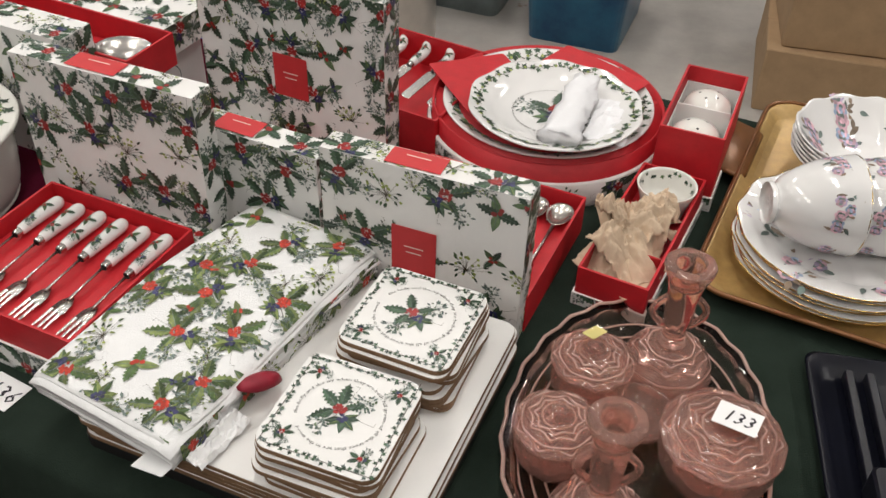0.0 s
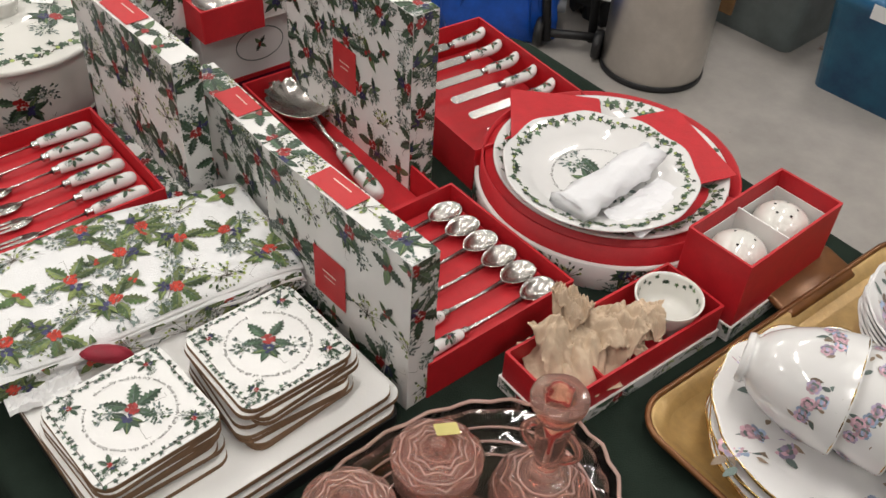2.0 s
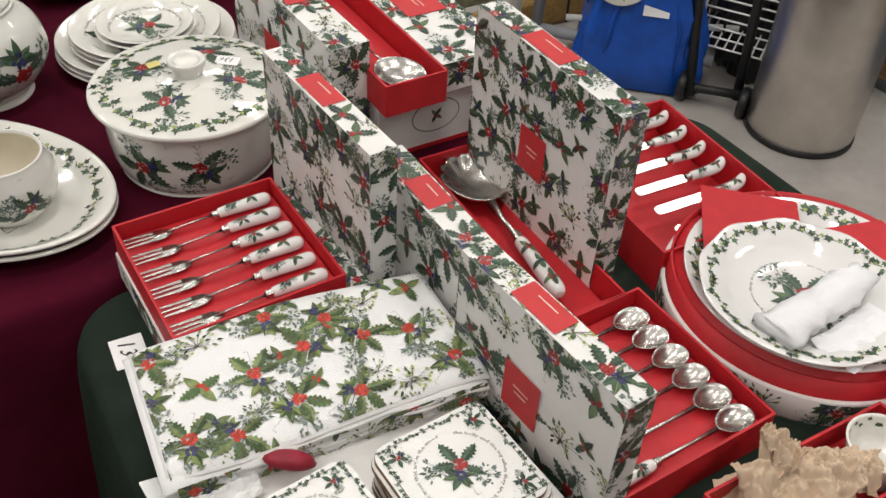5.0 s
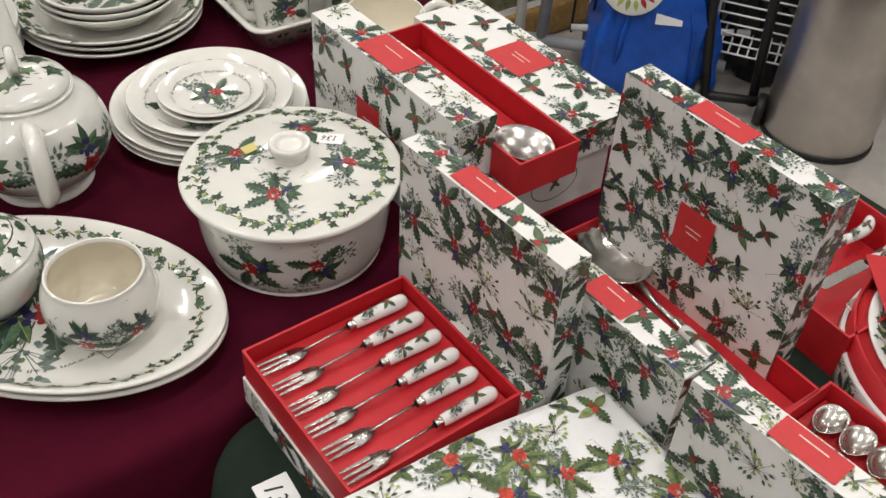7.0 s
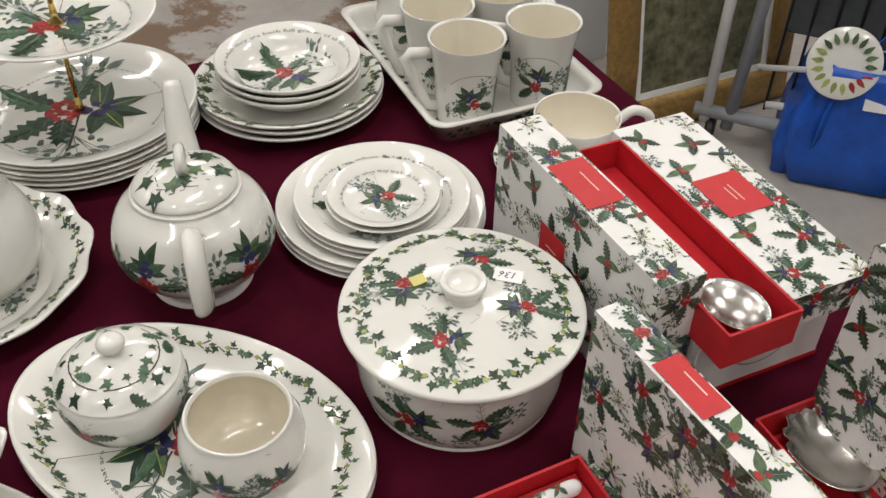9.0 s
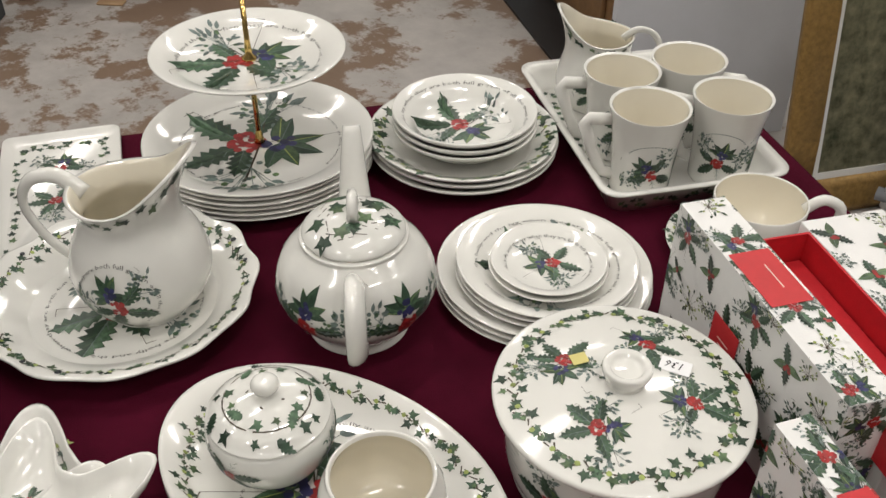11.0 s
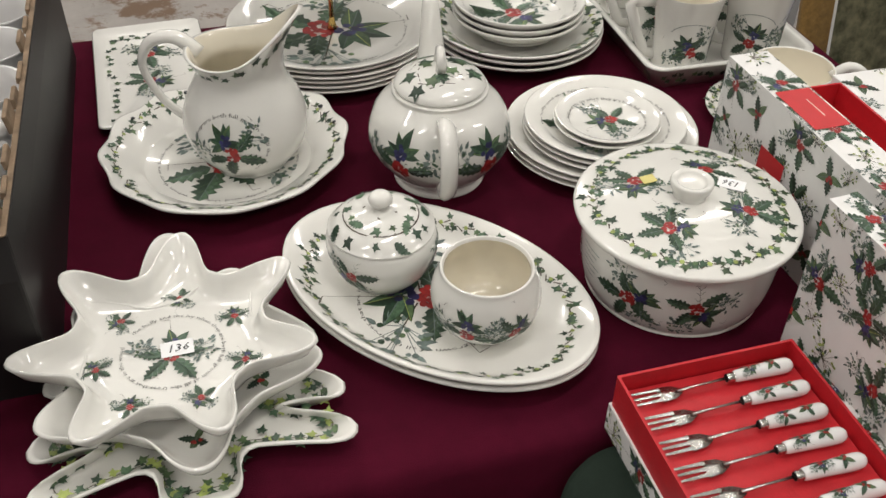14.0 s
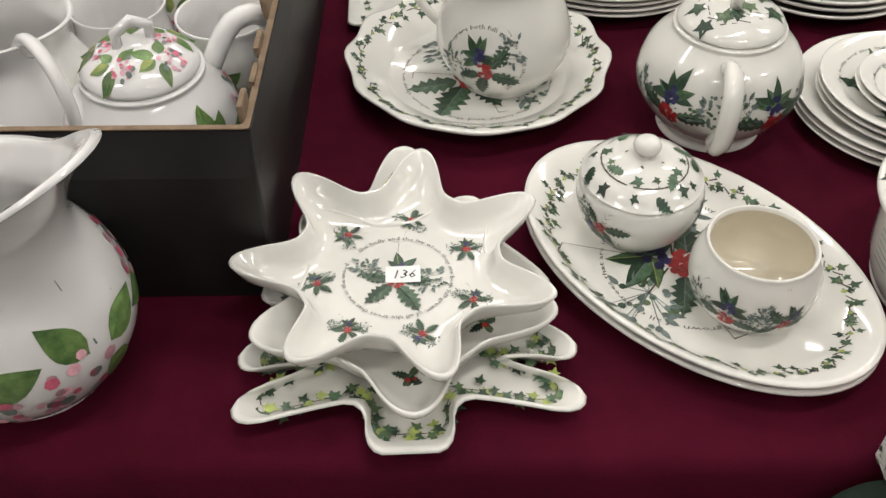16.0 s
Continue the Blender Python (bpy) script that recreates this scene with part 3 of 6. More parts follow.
red_tray("knife_box", "open red box tray holding six butter knives", -0.02, 1.138, TOP, -25, 0.113, 0.086, 0.052, 0.012)


def handle_profile(l):
    return [(0.0035, 0), (0.0052, 0.003), (0.0058, l * 0.3), (0.0068, l * 0.7), (0.0066, l * 0.9), (0.004, l * 0.985), (0.0004, l)]


def cutlery(name, label, kind, m, seed):
    """Porcelain-handled piece along +y, handle end at +y when it is a fork."""
    rnd = random.Random(seed)
    t = new(name)
    t.matrix_basis = m
    tagged(t, label, kind, "boxed cutlery")
    prof = curve_profile(handle_profile(0.055), 3)
    turn = pose(0, 0.02, 0.0075, -90)
    sweep = lambda p: Vector((p[0] - (11 * max(0, p[1] - 0.045) ** 2 if kind == "knife" else 0), p[1], p[2]))
    body = moved(lathe(prof, 14), turn)
    for v in body.verts:
        v.co = sweep(v.co)
    grip = part("handle", body, BONE, t, "white porcelain handle with holly print")
    for k in range(2):
        side = on_side(prof, -math.pi / 2 - 0.1, 0.015 + 0.02 * k)
        printed("print", sprig(rnd, 0.020, 2 if k else 0), lambda x, y, h: sweep(turn @ Vector(side(x, y, h))), grip)
    part("collar", moved(lathe([(0.0036, -0.006), (0.0043, -0.004), (0.0036, -0.002), (0.0044, 0), (0.0036, 0.002)], 12), turn), STEEL, t)
    if kind == "fork":
        part("stem", tube([(0, 0.015, 0.0075), (0, -0.012, 0.0065), (0, -0.03, 0.005)], [0.0024, 0.0018, 0.003], 8, flat=0.6), STEEL, t)
        for s in (-1, 0, 1):
            tine = slab(0.0019, 0.0155, 0, 0.0014, 0.0012, 0.0003, 2)
            for v in tine.verts:
                v.co = (v.co.x * (0.45 + 0.55 * (v.co.y + 0.0155) / 0.031) + s * (0.0052 + 0.0006 * (v.co.y < 0)), v.co.y - 0.059, v.co.z + 0.003 + 0.004 * ((v.co.y + 0.014) / 0.028 - 0.5) ** 2)
            part("tine", tine, STEEL, t)
        head = loft([[(x * k, y, zz) for x, y in ((-0.0022, -0.026), (0.0022, -0.026), (0.0066, -0.034), (0.0078, -0.046), (-0.0078, -0.046), (-0.0066, -0.034))] for k, zz in ((1, 0.0032), (1, 0.0048))])
        part("head", head, STEEL, t)
    elif kind == "spoon":
        part("stem", tube([(0, 0.015, 0.0075), (0, -0.02, 0.0065), (0, -0.052, 0.0075)], [0.0024, 0.0017, 0.0026], 8, flat=0.6), STEEL, t)
        rings = [[(0.0135 * r * math.cos(a) * (1 - 0.12 * math.sin(a)), -0.069 + 0.0195 * r * math.sin(a), z) for a in [2 * math.pi * i / 24 for i in range(24)]] for r, z in ((0.05, 0.001), (0.5, 0.0024), (0.85, 0.006), (1.0, 0.0095), (0.96, 0.0098), (0.8, 0.0065), (0.45, 0.0032), (0.05, 0.002))]
        part("bowl", loft(rings), STEEL, t)
    else:
        part("blade", moved(slab(0.006, 0.034, 0, 0.0016, 0.005, 0.0005, 3), pose(0, -0.019, 0.0068, 0, 12, 0)), STEEL, t)
    return t


def in_box(x, y, z, rz, lx, ly, lz, turn=0.0):
    return pose(x, y, z, 0, 0, rz) @ pose(lx, ly, lz, 0, 0, turn)


for i in range(6):
    cutlery("pastry_fork", "steel pastry fork with holly porcelain handle", "fork", in_box(-0.264, 0.735, TOP, -20.5, -0.064 + 0.0255 * i, -0.004, 0.0475, 0), 30 + i)
for i in range(6):
    cutlery("teaspoon", "steel teaspoon with holly porcelain handle", "spoon", in_box(0.0985, 0.855, TOP, -20.5, -0.064 + 0.0265 * i, -0.012, 0.0235, 180), 40 + i)
for i in range(6):
    cutlery("butter_knife", "butter knife with curved holly porcelain handle", "knife", in_box(-0.02, 1.138, TOP, -25, -0.088 + 0.034 * i, 0.008, 0.034, 0), 50 + i)


def server(name, label, m, fork, seed):
    """Large serving spoon or fork-spoon along +x, head at -x."""
    rnd = random.Random(seed)
    t = new(name)
    t.matrix_basis = m
    tagged(t, label, "serving spoon")
    prof = curve_profile([(r * 1.35, z) for r, z in handle_profile(0.085)], 3)
    turn = pose(0.02, 0, 0.014, 0, 90)
    grip = part("handle", moved(lathe(prof, 16), turn), BONE, t, "white porcelain handle with holly print")
    for k in range(3):
        side = on_side(prof, math.pi, 0.018 + 0.024 * k)
        printed("print", sprig(rnd, 0.03, 2 + k % 2), lambda x, y, h: turn @ Vector(side(x, y, h)), grip)
    part("collar", moved(lathe([(0.005, -0.012), (0.0062, -0.008), (0.005, -0.004), (0.0064, 0), (0.005, 0.003)], 14), turn), STEEL, t)
    part("stem", tube([(0.016, 0, 0.014), (-0.02, 0, 0.012), (-0.05, 0, 0.014)], [0.0036, 0.003, 0.006], 10, flat=0.6), STEEL, t)
    rings = []
    n = 48
    for r, z in ((0.05, 0.002), (0.5, 0.004), (0.85, 0.010), (1.0, 0.017), (0.97, 0.0175), (0.82, 0.0115), (0.45, 0.0055), (0.05, 0.0035)):
        ring = []
        for i in range(n):
            a = 2 * math.pi * i / n
            cut = 1.0
            if fork and math.cos(a) < -0.35 and r > 0.9:
                cut = 1.0 - 0.16 * (0.5 + 0.5 * math.cos(a * 13))
            ring.append((-0.090 + 0.046 * r * cut * math.cos(a), 0.0365 * r * cut * math.sin(a), z * 1.15))
        rings.append(ring)
    part("bowl", loft(rings), STEEL, t)
    return t


server("salad_server", "large steel fork spoon with holly porcelain handle", in_box(-0.098, 0.968, TOP, -22.5, -0.005, 0.0, 0.014, -6), True, 60)


# ---- stack of boxes at the back ----
def picture_box():
    t = thing("gift_box", "flat white gift box with a small oval picture on its end", "gift box", -0.402, 1.118, TOP, -22, "patterned gift boxes")
    part("body", slab(0.135, 0.075, 0, 0.083, 0.001, 0.0006, 1), PAPER, t)
    end = pose(0.135, 0, 0.043, 90, 0, 90)
    rnd = random.Random(70)
    oval = [([(0.032 * math.cos(a), 0.022 * math.sin(a)) for a in [2 * math.pi * i / 28 for i in range(28)]], 4, 0), ([(0.0305 * math.cos(a), 0.0205 * math.sin(a)) for a in [2 * math.pi * i / 28 for i in range(28)]], 8, 1)]
    printed("print", oval + [(p, m, l + 2) for p, m, l in sprig(rnd, 0.026, 2)], flat(end), t, (*PRINT, PAPER))
    part("edge_band", moved(slab(0.1355, 0.0755, 0.0, 0.006, 0.001, 0.0004, 1), Matrix.Translation((0, 0, -0.0))), RED, t)


picture_box()
red_tray("spoon_tray", "long red box tray with a serving spoon in it", -0.388, 1.06, TOP + 0.085, -21.5, 0.137, 0.038, 0.038, 0.008)
server("serving_spoon", "large steel serving spoon lying in a red box", in_box(-0.388, 1.06, TOP + 0.085, -21.5, 0.032, -0.004, 0.012, 184) @ Matrix.Scale(0.74, 4), False, 61)
lid2 = thing("gift_box", "long white holly box lid with a red square lying flat", "gift box", -0.372, 1.145, TOP + 0.085, -21.5, "patterned gift boxes")
part("shell", slab(0.139, 0.045, 0, 0.037, 0.001, 0.0006, 1), PAPER, lid2)
printed("print", field(random.Random(71), 0.278, 0.09, 0.055), flat(pose(0, 0, 0.037)), lid2)
printed("print", field(random.Random(72), 0.278, 0.037, 0.055), flat(pose(0, -0.045, 0.0185, 90)), lid2)
printed("print", field(random.Random(73), 0.09, 0.037, 0.055), flat(pose(0.139, 0, 0.0185, 90, 0, 90)), lid2)
red_label(lid2, 0.06, 0.052, pose(0.0, 0.0, 0.0379))


# ---- mats, coasters and folded cloth ----
def mat_board(hx, hy, x, y, z, rz, name, label, seed, top_print, group):
    t = thing(name, label, "table mat", x, y, z, rz, group)
    part("board", slab(hx, hy, 0.0, 0.0042, 0.012, 0.0004, 5), CORK, t)
    part("face", slab(hx - 0.0003, hy - 0.0003, 0.0042, 0.005, 0.012, 0.0002, 5), PAPER, t)
    if top_print:
        rnd = random.Random(seed)
        polys = sprig(rnd, 0.055, 0)
        for sx in (-1, 1):
            for sy in (-1, 1):
                polys += shifted(sprig(rnd, 0.021, 0), sx * hx * 0.67, sy * hy * 0.66)
        n = 120
        for i in range(n):
            s = 4 * (i + rnd.uniform(-0.2, 0.2)) / n
            k, f = int(s) % 4, (s % 1) * 2 - 1
            e = 0.9
            x1, y1 = ((f, -1), (1, f), (-f, 1), (-1, -f))[k]
            polys.append((rot(IVY, rnd.uniform(0, 6.28), x1 * hx * e, y1 * hy * e, 0.0044), (0, 7, 4)[i % 3], 1))
            dx, dy = ((1, 0), (0, 1), (-1, 0), (0, -1))[k]
            polys.append((line(x1 * hx * e, y1 * hy * e, x1 * hx * e + dx * 0.005, y1 * hy * e + dy * 0.005, 0.0006), 5, 0))
        printed("print", polys, flat(pose(0, 0, 0.005)), t)
        verse(t, 0.031, 0.0042, flat(pose(0, 0, 0.005)), rnd.uniform(0, 6))
    return t


rnd = random.Random(80)
z = TOP
black = thing("table_mat", "black board under a stack of mats", "table mat", -0.026, 0.648, z, -19, "stack of table mats")
part("board", slab(0.141, 0.118, 0, 0.014, 0.01, 0.001, 5), BLACK, black)
z += 0.014
for i in range(6):
    mat_board(0.139, 0.116, -0.026 + rnd.uniform(-0.004, 0.004), 0.646 + rnd.uniform(-0.004, 0.004), z, -19 + rnd.uniform(-1, 1), "table_mat", "cream table mat with brown board edge", i, False, "stack of table mats")
    z += 0.005
MATTOP = z
for cx, cy, rz, n in ((0.015, 0.562, -17, 8), (0.058, 0.662, -19, 9)):
    z = MATTOP
    for i in range(n):
        last = i == n - 1
        mat_board(0.047, 0.048, cx + (0 if last else rnd.uniform(-0.004, 0.004)), cy + (0 if last else rnd.uniform(-0.004, 0.004)), z, rz + (0 if last else rnd.uniform(-5, 5)), "coaster", "square coaster with holly spray and ivy border" if last else "square coaster in a stack", 90 + n, last, "stacked coasters")
        z += 0.0052


def folded_cloth():
    """Thin cotton folded into many leaves, ruffled along its open edge."""
    t = thing("folded_tablecloth", "folded white cotton cloth with large holly print", "tablecloth", -0.108, 0.680, MATTOP, 63.5)
    rnd = random.Random(81)
    hx, hy = 0.130, 0.070
    wave = lambda x, y: 0.0018 * math.sin(34 * x + 1) + 0.04 * y * math.sin(23 * x + 2) - 14 * max(0, abs(y) - 0.05) ** 2 - 5 * max(0, abs(x) - 0.1) ** 2
    leaves = 9
    rise = 0.0034
    for k in range(leaves):
        last = k == leaves - 1
        off, skew, th = rnd.uniform(-0.006, 0.004), rnd.uniform(-0.05, 0.05), rise * 0.86
        m = 0.35 + 0.65 * k / (leaves - 1)
        across = [hy * (1 - 2 * j / 16) for j in range(17)]
        section = [(y, th * 0.5) for y in across] + [(-hy - th * 0.3, 0)] + [(y, -th * 0.5) for y in reversed(across)] + [(hy + th * 0.3, 0)]
        rings = []
        for i in range(49):
            x = hx * (2 * i / 48 - 1)
            ring = []
            for px, pz in section:
                q = px
                if px < 0 and not last:
                    q = px - 0.001 + 0.005 * noise.noise((x * 22, k * 3.1, 5)) + off * 0.5 + skew * 0.4 * x
                ruffle = 0.0035 * noise.noise((x * 30, k * 1.7, 9)) * max(0, -px / hy) ** 2 * (not last)
                ring.append((x + (off if not last else 0), q, max(rise * (k + 0.5) + wave(x, px) * m + ruffle, th * 0.6) + pz))
            rings.append(ring)
        part("layer", loft(rings), CLOTHW, t)
    lift = rise * (leaves - 0.5) + rise * 0.43
    printed("print", field(rnd, 2 * hx - 0.004, 2 * hy - 0.003, 0.050), lambda x, y, h: (x, y, lift + wave(x, y) + h * 1.3 + 0.0006), t, (CLOTHG, CLOTHL, BERRYO, BLUE, PALE, TWIG, LIME, CLOTHL))
    printed("print", field(rnd, 2 * hx - 0.01, rise * 6, 0.045), lambda x, y, h: (x, -hy - 0.0055 - h, rise * 4.2 + y), t, (CLOTHG, CLOTHL, BERRYO, BLUE, PALE, TWIG, LIME, CLOTHL))
    part("red_ribbon", moved(loft([[(0.009 * s * math.cos(a), 0.021 * s * math.sin(a), z) for a in [k * math.pi / 8 for k in range(16)]] for s, z in ((0.6, 0), (1, 0.004), (0.8, 0.009), (0.3, 0.011))]), pose(-0.045, -hy - 0.010, 0.014, 20, 0, 75)), RIBBON, t, "red fabric loop")
    bm = bmesh.new()
    bmesh.ops.create_grid(bm, x_segments=18, y_segments=10, size=0.5)
    for v in bm.verts:
        u, w = v.co.x, v.co.y
        v.co = (-0.095 + u * 0.055, -hy - 0.010 + w * 0.022, 0.008 + 0.006 * w + 0.006 * noise.noise((u * 5, w * 4, 2)) + 0.003 * noise.noise((u * 13, w * 11, 7)))
    tuck = part("tucked_fold", bm, CLOTHW, t, "crumpled cotton fold hanging out")
    tuck.modifiers.new("thickness", "SOLIDIFY").thickness = 0.0012
    part("care_label", moved(slab(0.02, 0.013, 0, 0.0008, 0.001, 0.0002, 2), pose(-0.128, -hy + 0.012, 0.004, 0, 18, 10)), CLOTHW, t, "white sewn label")
    return t


folded_cloth()


# ---- glazed dishes ----
def plate_profile(r, h, foot=0.6, rim=0.3, t=0.005):
    """Outside from the foot up, over the rim, inside back to the centre."""
    out = [(0.0, 0.003), (r * foot * 0.9, 0.003), (r * foot * 0.93, 0.0), (r * foot, 0.0), (r * (1 - rim), h * 0.32), (r * 0.985, h * 0.86), (r, h * 0.95), (r * 0.995, h), (r * 0.975, h)]
    ins = [(r * (1 - rim) , h * 0.40 + t * 0.5), (r * (1 - rim) * 0.92, t + 0.0005), (r * 0.35, t - 0.0002), (0.0, t - 0.0004)]
    return out, [(r * 0.975, h)] + ins


def dish(name, label, x, y, z, r, h, seed=0, spray=0.0, border=0, verse_r=0.0, rim=0.3, group="", warp=None, mat=None, foot=0.6, cat="plate", n=64, text=0.0055, border_size=0.012):
    t = thing(name, label, cat, x, y, z, random.Random(seed).uniform(0, 360), group)
    out, ins = plate_profile(r, h, foot, rim)
    body = lathe(out + ins[1:], n, warp)
    part("body", body, mat or CERAMIC, t)
    top = on_profile(ins)
    rnd = random.Random(seed + 500)
    polys = sprig(rnd, spray * 1.22, 0) if spray else []
    if border:
        polys += ring_print(rnd, r * 0.89, border_size, border)
    if polys:
        printed("print", polys, top, t)
    if verse_r:
        verse(t, verse_r, text, top, rnd.uniform(0, 6))
    return t


def sticker(parent, m, w=0.024, h=0.014, mat=STICK, text=""):
    s = part("sticker", moved(slab(w / 2, h / 2, 0, 0.0006, 0.0008, 0.0001, 2), m), mat, parent, "small paper lot sticker")
    if text:
        lettering("writing", text, h * 0.72, lambda x, y, hh: m @ Vector((x, y - h * 0.26, 0.0009)), s, BLKINK)
    return s


# casserole
cas = thing("casserole", "round lidded casserole with holly spray and ivy border", "casserole dish", -0.472, 0.877, TOP, 0)
CASP = curve_profile([(0.0, 0.002), (0.08, 0.002), (0.086, 0.004), (0.0925, 0.02), (0.0955, 0.05), (0.0965, 0.078), (0.0985, 0.082), (0.0985, 0.086), (0.090, 0.086)], 4)
part("pot", lathe(CASP, 64), CERAMIC, cas)
LIDP = curve_profile([(0.0985, 0.086), (0.106, 0.0865), (0.1078, 0.0895), (0.1065, 0.0925), (0.101, 0.0935), (0.095, 0.0945), (0.07, 0.099), (0.04, 0.1035), (0.0, 0.1055)], 4)
lid = part("lid", lathe(LIDP, 64), CERAMIC, cas)
part("knob", lathe(curve_profile([(0.016, 0.103), (0.0165, 0.108), (0.0195, 0.115), (0.0205, 0.120), (0.019, 0.1225), (0.015, 0.1215), (0.011, 0.118), (0.0, 0.117)], 4), 32), CERAMIC, lid)
ltop = on_profile([p for p in LIDP if p[1] > 0.0915])
rnd = random.Random(100)
polys = ring_print(rnd, 0.0905, 0.0135, 44)
for k in range(4):
    a = radians(-60 + 90 * k)
    polys += shifted(sprig(rnd, 0.074, 0), 0.052 * math.cos(a), 0.054 * math.sin(a))
printed("print", polys, ltop, lid)
for k, a in enumerate((-52, 75, 190)):
    side = on_side([p for p in CASP if p[0] > 0.07 and p[1] < 0.08], radians(a), 0.042)
    printed("print", [q for s in (-0.026, 0.02) for q in shifted(band(sprig(rnd, 0.086 if s < 0 else 0.078, 0), -0.036, 0.036), s * 1.35, 0)], side, cas)
side = on_side([p for p in CASP if p[0] > 0.07 and p[1] < 0.08], radians(-108), 0.062)
for i in range(6):
    part("writing", loft([[side(-0.016, -0.006 * i + s * 0.0005, 0.0004) for s in (-1, 1)], [side(0.0, -0.006 * i + s * 0.0005, 0.0004) for s in (-1, 1)], [side(0.014 - 0.004 * (i % 3), -0.006 * i + s * 0.0005, 0.0004) for s in (-1, 1)]], False, False, closed=False), PALE, cas)
sticker(lid, pose(0.012, 0.046, 0.1045, -6, 0, -150), 0.026, 0.015, STICK, "136")
sticker(lid, pose(-0.040, -0.014, 0.1052, 0, -5, 70), 0.014, 0.012, YSTICK)


# oval dishes
def oval_dish(z, deco, seed, group):
    t = thing("oval_platter", "deep oval platter with ivy border" if deco else "plain rimmed oval platter underneath another", "platter", -0.578, 0.657, z, 19, group)
    ax, bx = 0.168, 0.108
    prof = [(0.05, 0.003), (0.6, 0.003), (0.66, 0.0), (0.72, 0.001), (0.84, 0.008), (0.97, 0.019), (1.0, 0.0225), (0.995, 0.025), (0.965, 0.0245), (0.86, 0.014), (0.76, 0.006), (0.4, 0.005), (0.05, 0.005)]
    rings = [[(ax * r * math.cos(a) if r > 0.3 else bx * r * math.cos(a), bx * r * math.sin(a), zz) for a in [2 * math.pi * i / 72 for i in range(72)]] for r, zz in prof]
    part("body", loft(rings), CERAMIC, t)
    if deco:
        ss = sorted((r, zz) for r, zz in prof[8:])
        surf = lambda x, y, h: (x, y, float(np.interp(math.hypot(x / ax, y / bx), *zip(*ss))) + h)
        rnd = random.Random(seed)
        polys = []
        for p, m, l in ring_print(rnd, 0.84, 0.08, 56):
            polys.append(([(x * ax, y * bx * 1.05) for x, y in p], m, l))
        polys += shifted(sprig(rnd, 0.185, 0), -0.01, -0.008)
        printed("print", polys, surf, t)
        verse(t, 0.072, 0.006, surf, 2.5)
    return t


oval_dish(TOP, False, 110, "oval platters")
oval_dish(TOP + 0.0085, True, 111, "oval platters")
OV = TOP + 0.0085 + 0.0055

pot = thing("sugar_pot", "round lidded sugar pot with ivy print", "sugar bowl", -0.636, 0.636, OV, 0)
SUGP = curve_profile([(0.0, 0.002), (0.03, 0.002), (0.033, 0.0), (0.036, 0.003), (0.047, 0.018), (0.0535, 0.038), (0.053, 0.052), (0.050, 0.058), (0.045, 0.058)], 4)
part("body", lathe(SUGP, 48), CERAMIC, pot)
SUGL = curve_profile([(0.045, 0.058), (0.0505, 0.0585), (0.0515, 0.0605), (0.049, 0.063), (0.042, 0.070), (0.028, 0.077), (0.008, 0.081), (0.0, 0.081)], 4)
slid = part("lid", lathe(SUGL, 48), CERAMIC, pot)
part("knob", lathe(curve_profile([(0.006, 0.080), (0.006, 0.083), (0.0105, 0.087), (0.0115, 0.092), (0.008, 0.0965), (0.0, 0.098)], 4), 24), CERAMIC, slid)
rnd = random.Random(120)
polys = []
for a in (0.5, 2.2, 3.9, 5.5):
    for k in range(6):
        aa = a + 0.24 * k
        r = 0.036 + 0.007 * (-1) ** k
        polys.append((rot(HOLLY if k % 3 == 2 else IVY, aa + 1.3 * (-1) ** k + rnd.uniform(-0.5, 0.5), r * math.cos(aa), r * math.sin(aa), 0.009 + 0.004 * (k % 3)), (0, 7, 0, 1, 0, 7)[k], 1))
        polys.append((line(0.036 * math.cos(aa), 0.036 * math.sin(aa), 0.036 * math.cos(aa + 0.25), 0.036 * math.sin(aa + 0.25), 0.0014), 5, 0))
    polys.append((line(0.015 * math.cos(a), 0.015 * math.sin(a), 0.036 * math.cos(a + 0.6), 0.036 * math.sin(a + 0.6), 0.0016), 5, 0))
printed("print", polys, on_profile([p for p in SUGL if p[1] > 0.062]), slid)
for a in (-70, 40, 170):
    printed("print", band(sprig(rnd, 0.062, 0), -0.026, 0.022), on_side([p for p in SUGP if p[0] > 0.035 and p[1] < 0.055], radians(a), 0.032), pot)

bowl = thing("cream_bowl", "small open rounded bowl with holly print", "bowl", -0.521, 0.673, OV, 0)
CRM = curve_profile([(0.0, 0.002), (0.028, 0.002), (0.030, 0.0), (0.033, 0.003), (0.045, 0.018), (0.0505, 0.036), (0.049, 0.052), (0.0435, 0.066), (0.0425, 0.0705), (0.0405, 0.071), (0.039, 0.068)], 4)
part("body", lathe(CRM, 48), CERAMIC, bowl)
part("inside", lathe(curve_profile([(0.039, 0.068), (0.0445, 0.052), (0.046, 0.036), (0.041, 0.018), (0.028, 0.008), (0.0, 0.006)], 4), 48), CREAMIN, bowl, "cream glazed inside")
for k, a in enumerate((-58, -5, 110, 200)):
    printed("print", band(sprig(rnd, 0.075 if k % 2 == 0 else 0.06, 0), -0.028, 0.032), on_side([p for p in CRM if p[0] > 0.033 and p[1] < 0.068], radians(a), 0.034), bowl)


